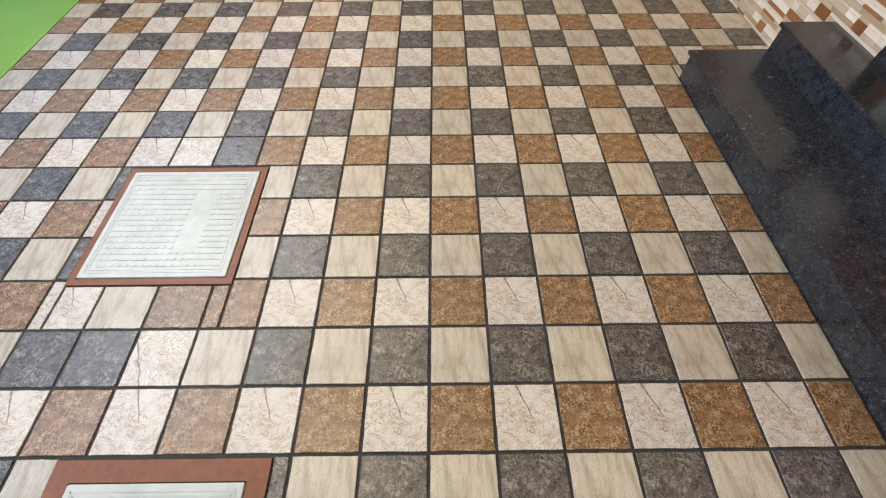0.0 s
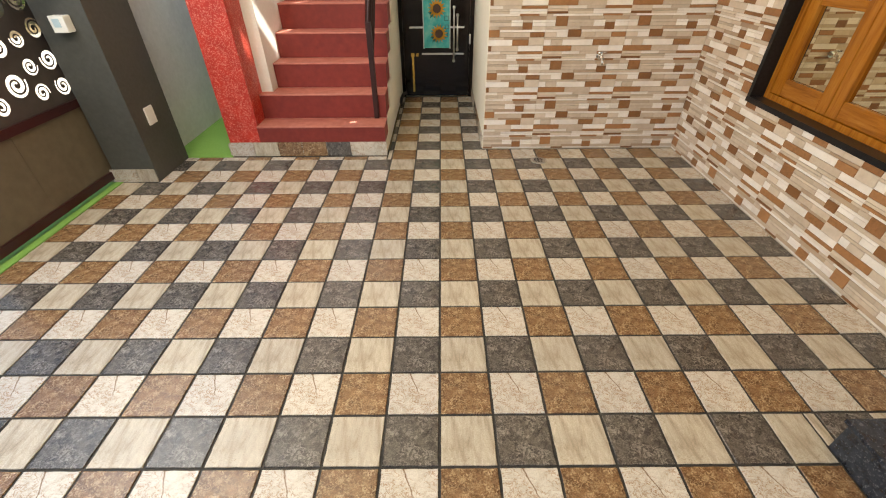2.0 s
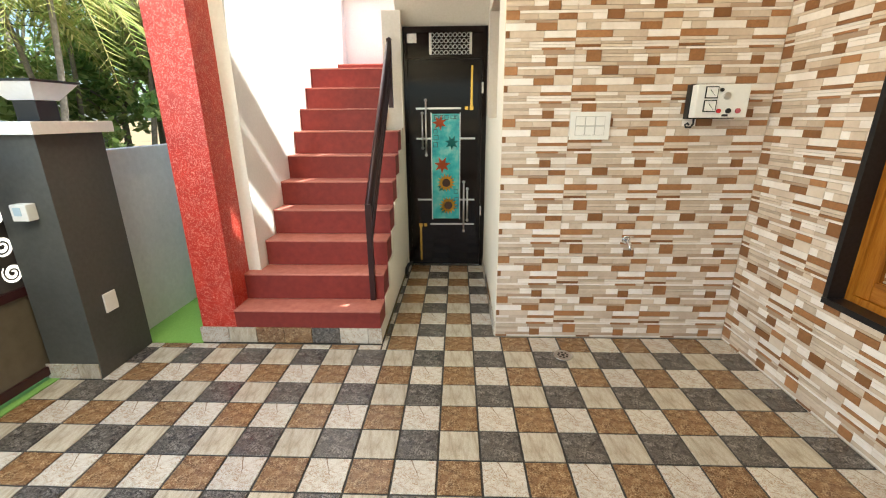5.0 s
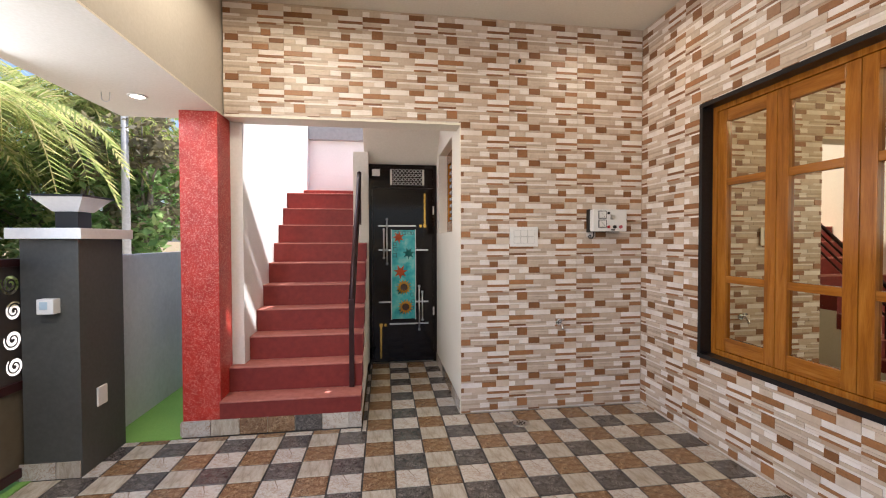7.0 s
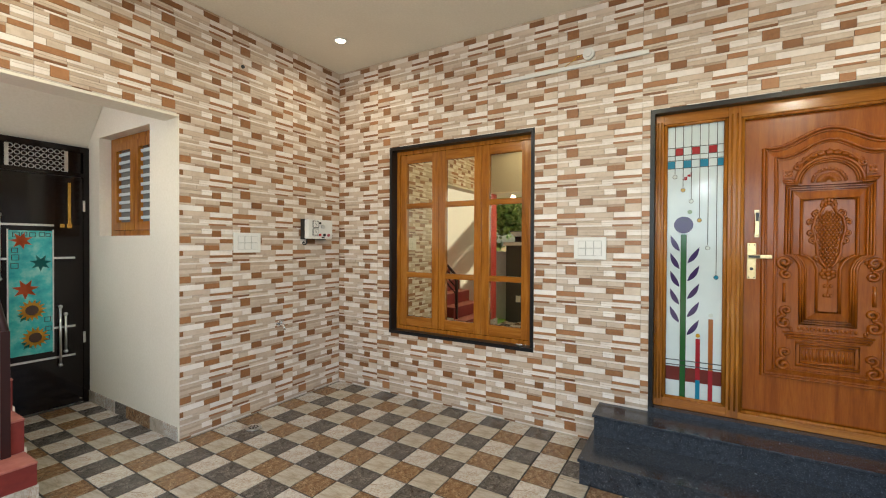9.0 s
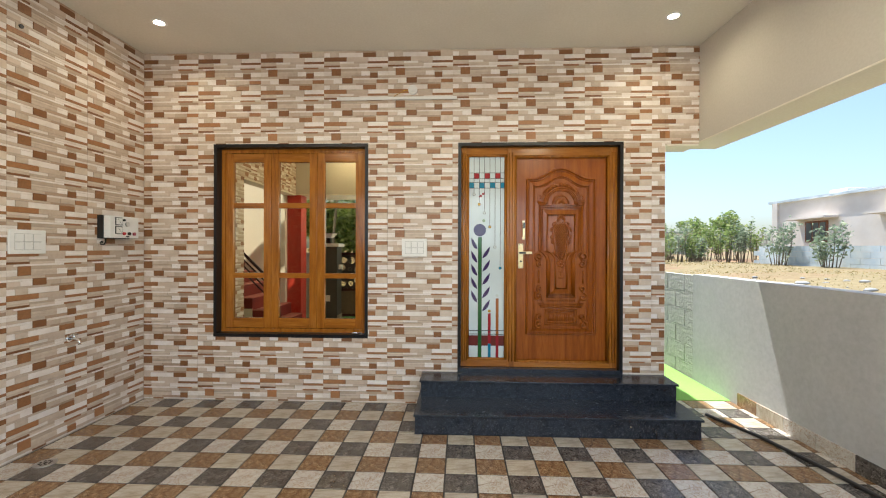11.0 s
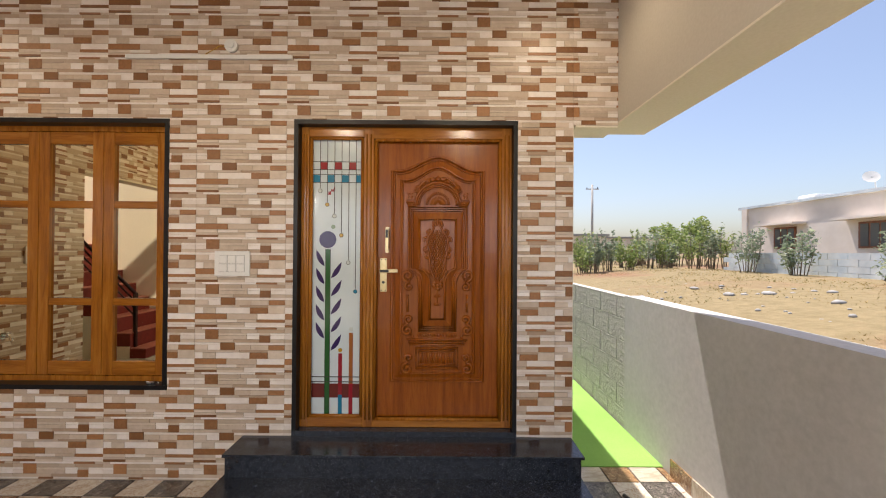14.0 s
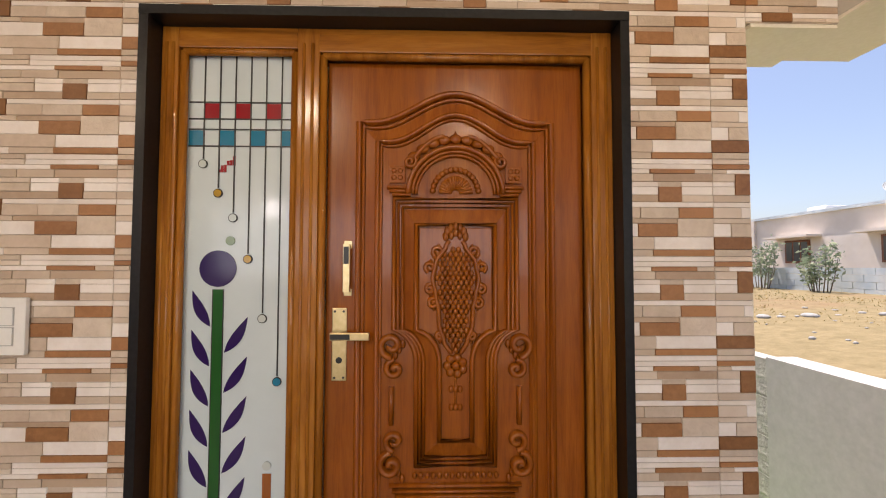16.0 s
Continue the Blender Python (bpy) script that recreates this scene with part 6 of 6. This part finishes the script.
def clad(parent, origin_u, origin_z, region, holes, to_world):
    """Covers region (u0, u1, z0, z1) of a wall with tiles; to_world gives the pose of a tile from its (u, z top)."""
    u0, u1, z0, z1 = region
    i0, i1 = math.floor((u0 - origin_u) / 0.6), math.ceil((u1 - origin_u) / 0.6)
    j0, j1 = math.floor((origin_z - z1) / 0.3) - 1, math.ceil((origin_z - z0) / 0.3) + 1
    for i in range(i0, i1):
        for j in range(j0, j1):
            tu, tz = origin_u + 0.6 * i, origin_z - 0.3 * j
            cell = (tu, tu + 0.6, tz - 0.3, tz)
            if cell[1] <= u0 or cell[0] >= u1 or cell[3] <= z0 or cell[2] >= z1:
                continue
            cut = [h for h in holes if h[0] < cell[1] and h[1] > cell[0] and h[2] < cell[3] and h[3] > cell[2]]
            whole = not cut and cell[0] >= u0 and cell[1] <= u1 and cell[2] >= z0 and cell[3] <= z1
            if whole and "tile" in tile_cache:
                me = tile_cache["tile"]
            else:
                verts, faces, slots = [], [], []
                for a, b, c, d, kind in PIECES:
                    rects = [(max(tu + a, u0), min(tu + b, u1), max(tz - d, z0), min(tz - c, z1))]
                    if rects[0][1] <= rects[0][0] or rects[0][3] <= rects[0][2]:
                        continue
                    for h in cut:
                        rects = [q for r in rects for q in minus(r, h)]
                    for e, f, g, k in rects:
                        if f - e < 0.004 or k - g < 0.003:
                            continue
                        e, f, g, k = e - tu + 0.0003, f - tu - 0.0003, g - tz + 0.0003, k - tz - 0.0003
                        n, w = len(verts), DEPTH[kind]
                        s = 0.0009
                        verts += [(e, 0, g), (f, 0, g), (f, 0, k), (e, 0, k), (e + s, -w, g + s), (f - s, -w, g + s), (f - s, -w, k - s), (e + s, -w, k - s)]
                        faces += [(n + 4, n + 5, n + 6, n + 7), (n, n + 1, n + 5, n + 4), (n + 1, n + 2, n + 6, n + 5), (n + 2, n + 3, n + 7, n + 6), (n + 3, n, n + 4, n + 7)]
                        slots += [SLOT[kind]] * 5
                if not verts:
                    continue
                me = bpy.data.meshes.new("wall_tile")
                me.from_pydata(verts, [], faces)
                for m in STRIPS:
                    me.materials.append(m)
                me.polygons.foreach_set("material_index", slots)
                if whole:
                    tile_cache["tile"] = me
            ob = new("wall_tile", me)
            ob.parent = parent
            ob.matrix_basis = to_world(tu, tz)


OZ = 1.318
clad(wall_east, -1.817, OZ, (-4.742, 0.10, 0.004, CEIL - 0.002),
     [(-WIN[1], -WIN[0], WIN[2], WIN[3]), (-DOOR[1], -DOOR[0], DOOR[2], DOOR[3]), (-2.09, 0.096, 0, 0.30), (-2.10, 0.09, 0, 0.157)],
     lambda u, z: pose(EX, -u, z, 0, 0, -90))
clad(bpy.data.objects["wall_east_head"], -1.817, OZ, (0.10, 0.40, 2.387, CEIL - 0.002), [], lambda u, z: pose(EX, -u, z, 0, 0, -90))
clad(wall_north, 0.742, OZ, (-1.50, EX - 0.008, 0.004, CEIL - 0.002), [(-1.51, 0.33, -0.1, LINTEL)], lambda u, z: pose(u, NY, z))

# ---- floor tiles: 400 mm tiles of four stone-look squares ----
GX, SX, MID_ROW, MID_Y = -0.037, 0.2, 7, 1.836
ODD = {(-5, 5): "D", (-6, 5): "W", (-5, 1): "O", (-6, 1): "B", (-5, 0): "W", (-6, 0): "D", (-7, 0): "D"}


def square_kind(i, j):
    if (i, j) in ODD:
        return ODD[(i, j)]
    return ("B", "D")[i % 2] if j % 2 == 0 else ("O", "W")[i % 2]


FLOOR_HOLES = [(-1.385, -0.772, 0.812, 1.419), (-1.107, -0.490, -0.376, 0.227), (1.318, EX, -0.075, 2.09), (-2.475, -2.14, 4.155, 4.8), (-2.0, -0.476, 4.615, 7), (EX, 3, -0.10, 7), (0.33, 3, NY, 7), (-3, -0.476, 4.60, 7)]
floor_cache = {}


def floor_tiles():
    rnd = random.Random(3)
    waves = [[rnd.uniform(-1, 1) * 0.0011 for _ in range(7)] for _ in range(4)]
    for i in range(-13, 12, 2):
        for j in range(-7, 30, 2):
            kinds, verts, faces, slots = "", [], [], []
            SY = 0.2 if j < MID_ROW else 0.193
            x0, y0 = GX + SX * i, MID_Y + SY * (j - MID_ROW)
            clipped = False
            for di in (0, 1):
                for dj in (0, 1):
                    kind = square_kind(i + di, j + dj)
                    kinds += kind
                    a, c = x0 + SX * di, y0 + SY * dj
                    full = (a, a + SX, c, c + SY)
                    r = (max(a, -2.41), min(a + SX, 2.16), max(c, -0.82), min(c + SY, 6.30))
                    rects = [r] if r[1] - r[0] > 0.01 and r[3] - r[2] > 0.01 else []
                    for h in FLOOR_HOLES:
                        rects = [q for s in rects for q in minus(s, h)]
                    rects = [q for q in rects if q[1] - q[0] > 0.03 and q[3] - q[2] > 0.03]
                    clipped |= rects != [full]
                    for e, f, g, k in rects:
                        e, f, g, k = e - x0 + 0.0052, f - x0 - 0.0052, g - y0 + 0.0052, k - y0 - 0.0052
                        ring = []
                        for s in range(7):
                            ring.append((e + (f - e) * s / 7, g + waves[0][s]))
                        for s in range(7):
                            ring.append((f + waves[1][s], g + (k - g) * s / 7))
                        for s in range(7):
                            ring.append((f - (f - e) * s / 7, k + waves[2][s]))
                        for s in range(7):
                            ring.append((e + waves[3][s], k - (k - g) * s / 7))
                        n, m = len(verts), len(ring)
                        verts += [(p, q, -0.0015) for p, q in ring]
                        verts += [(p * 1.0 + (0.0015 if p < (e + f) / 2 else -0.0015), q + (0.0015 if q < (g + k) / 2 else -0.0015), 0.0) for p, q in ring]
                        verts += [(p, q, -0.005) for p, q in ring]
                        faces.append(tuple(n + m + t for t in range(m)))
                        faces += [(n + t, n + (t + 1) % m, n + m + (t + 1) % m, n + m + t) for t in range(m)]
                        faces += [(n + 2 * m + t, n + 2 * m + (t + 1) % m, n + (t + 1) % m, n + t) for t in range(m)]
                        slots += ["WODB".index(kind)] * (2 * m + 1)
            if not verts:
                continue
            me = None if clipped else floor_cache.get((kinds, SY))
            if me is None:
                me = bpy.data.meshes.new("floor_tile")
                me.from_pydata(verts, [], faces)
                for q in "WODB":
                    me.materials.append(FLOORS[q])
                me.polygons.foreach_set("material_index", slots)
                if not clipped:
                    floor_cache[(kinds, SY)] = me
            ob = new("floor_tile", me)
            ob.parent = floor
            ob.location = (x0, y0, 0)


floor_tiles()
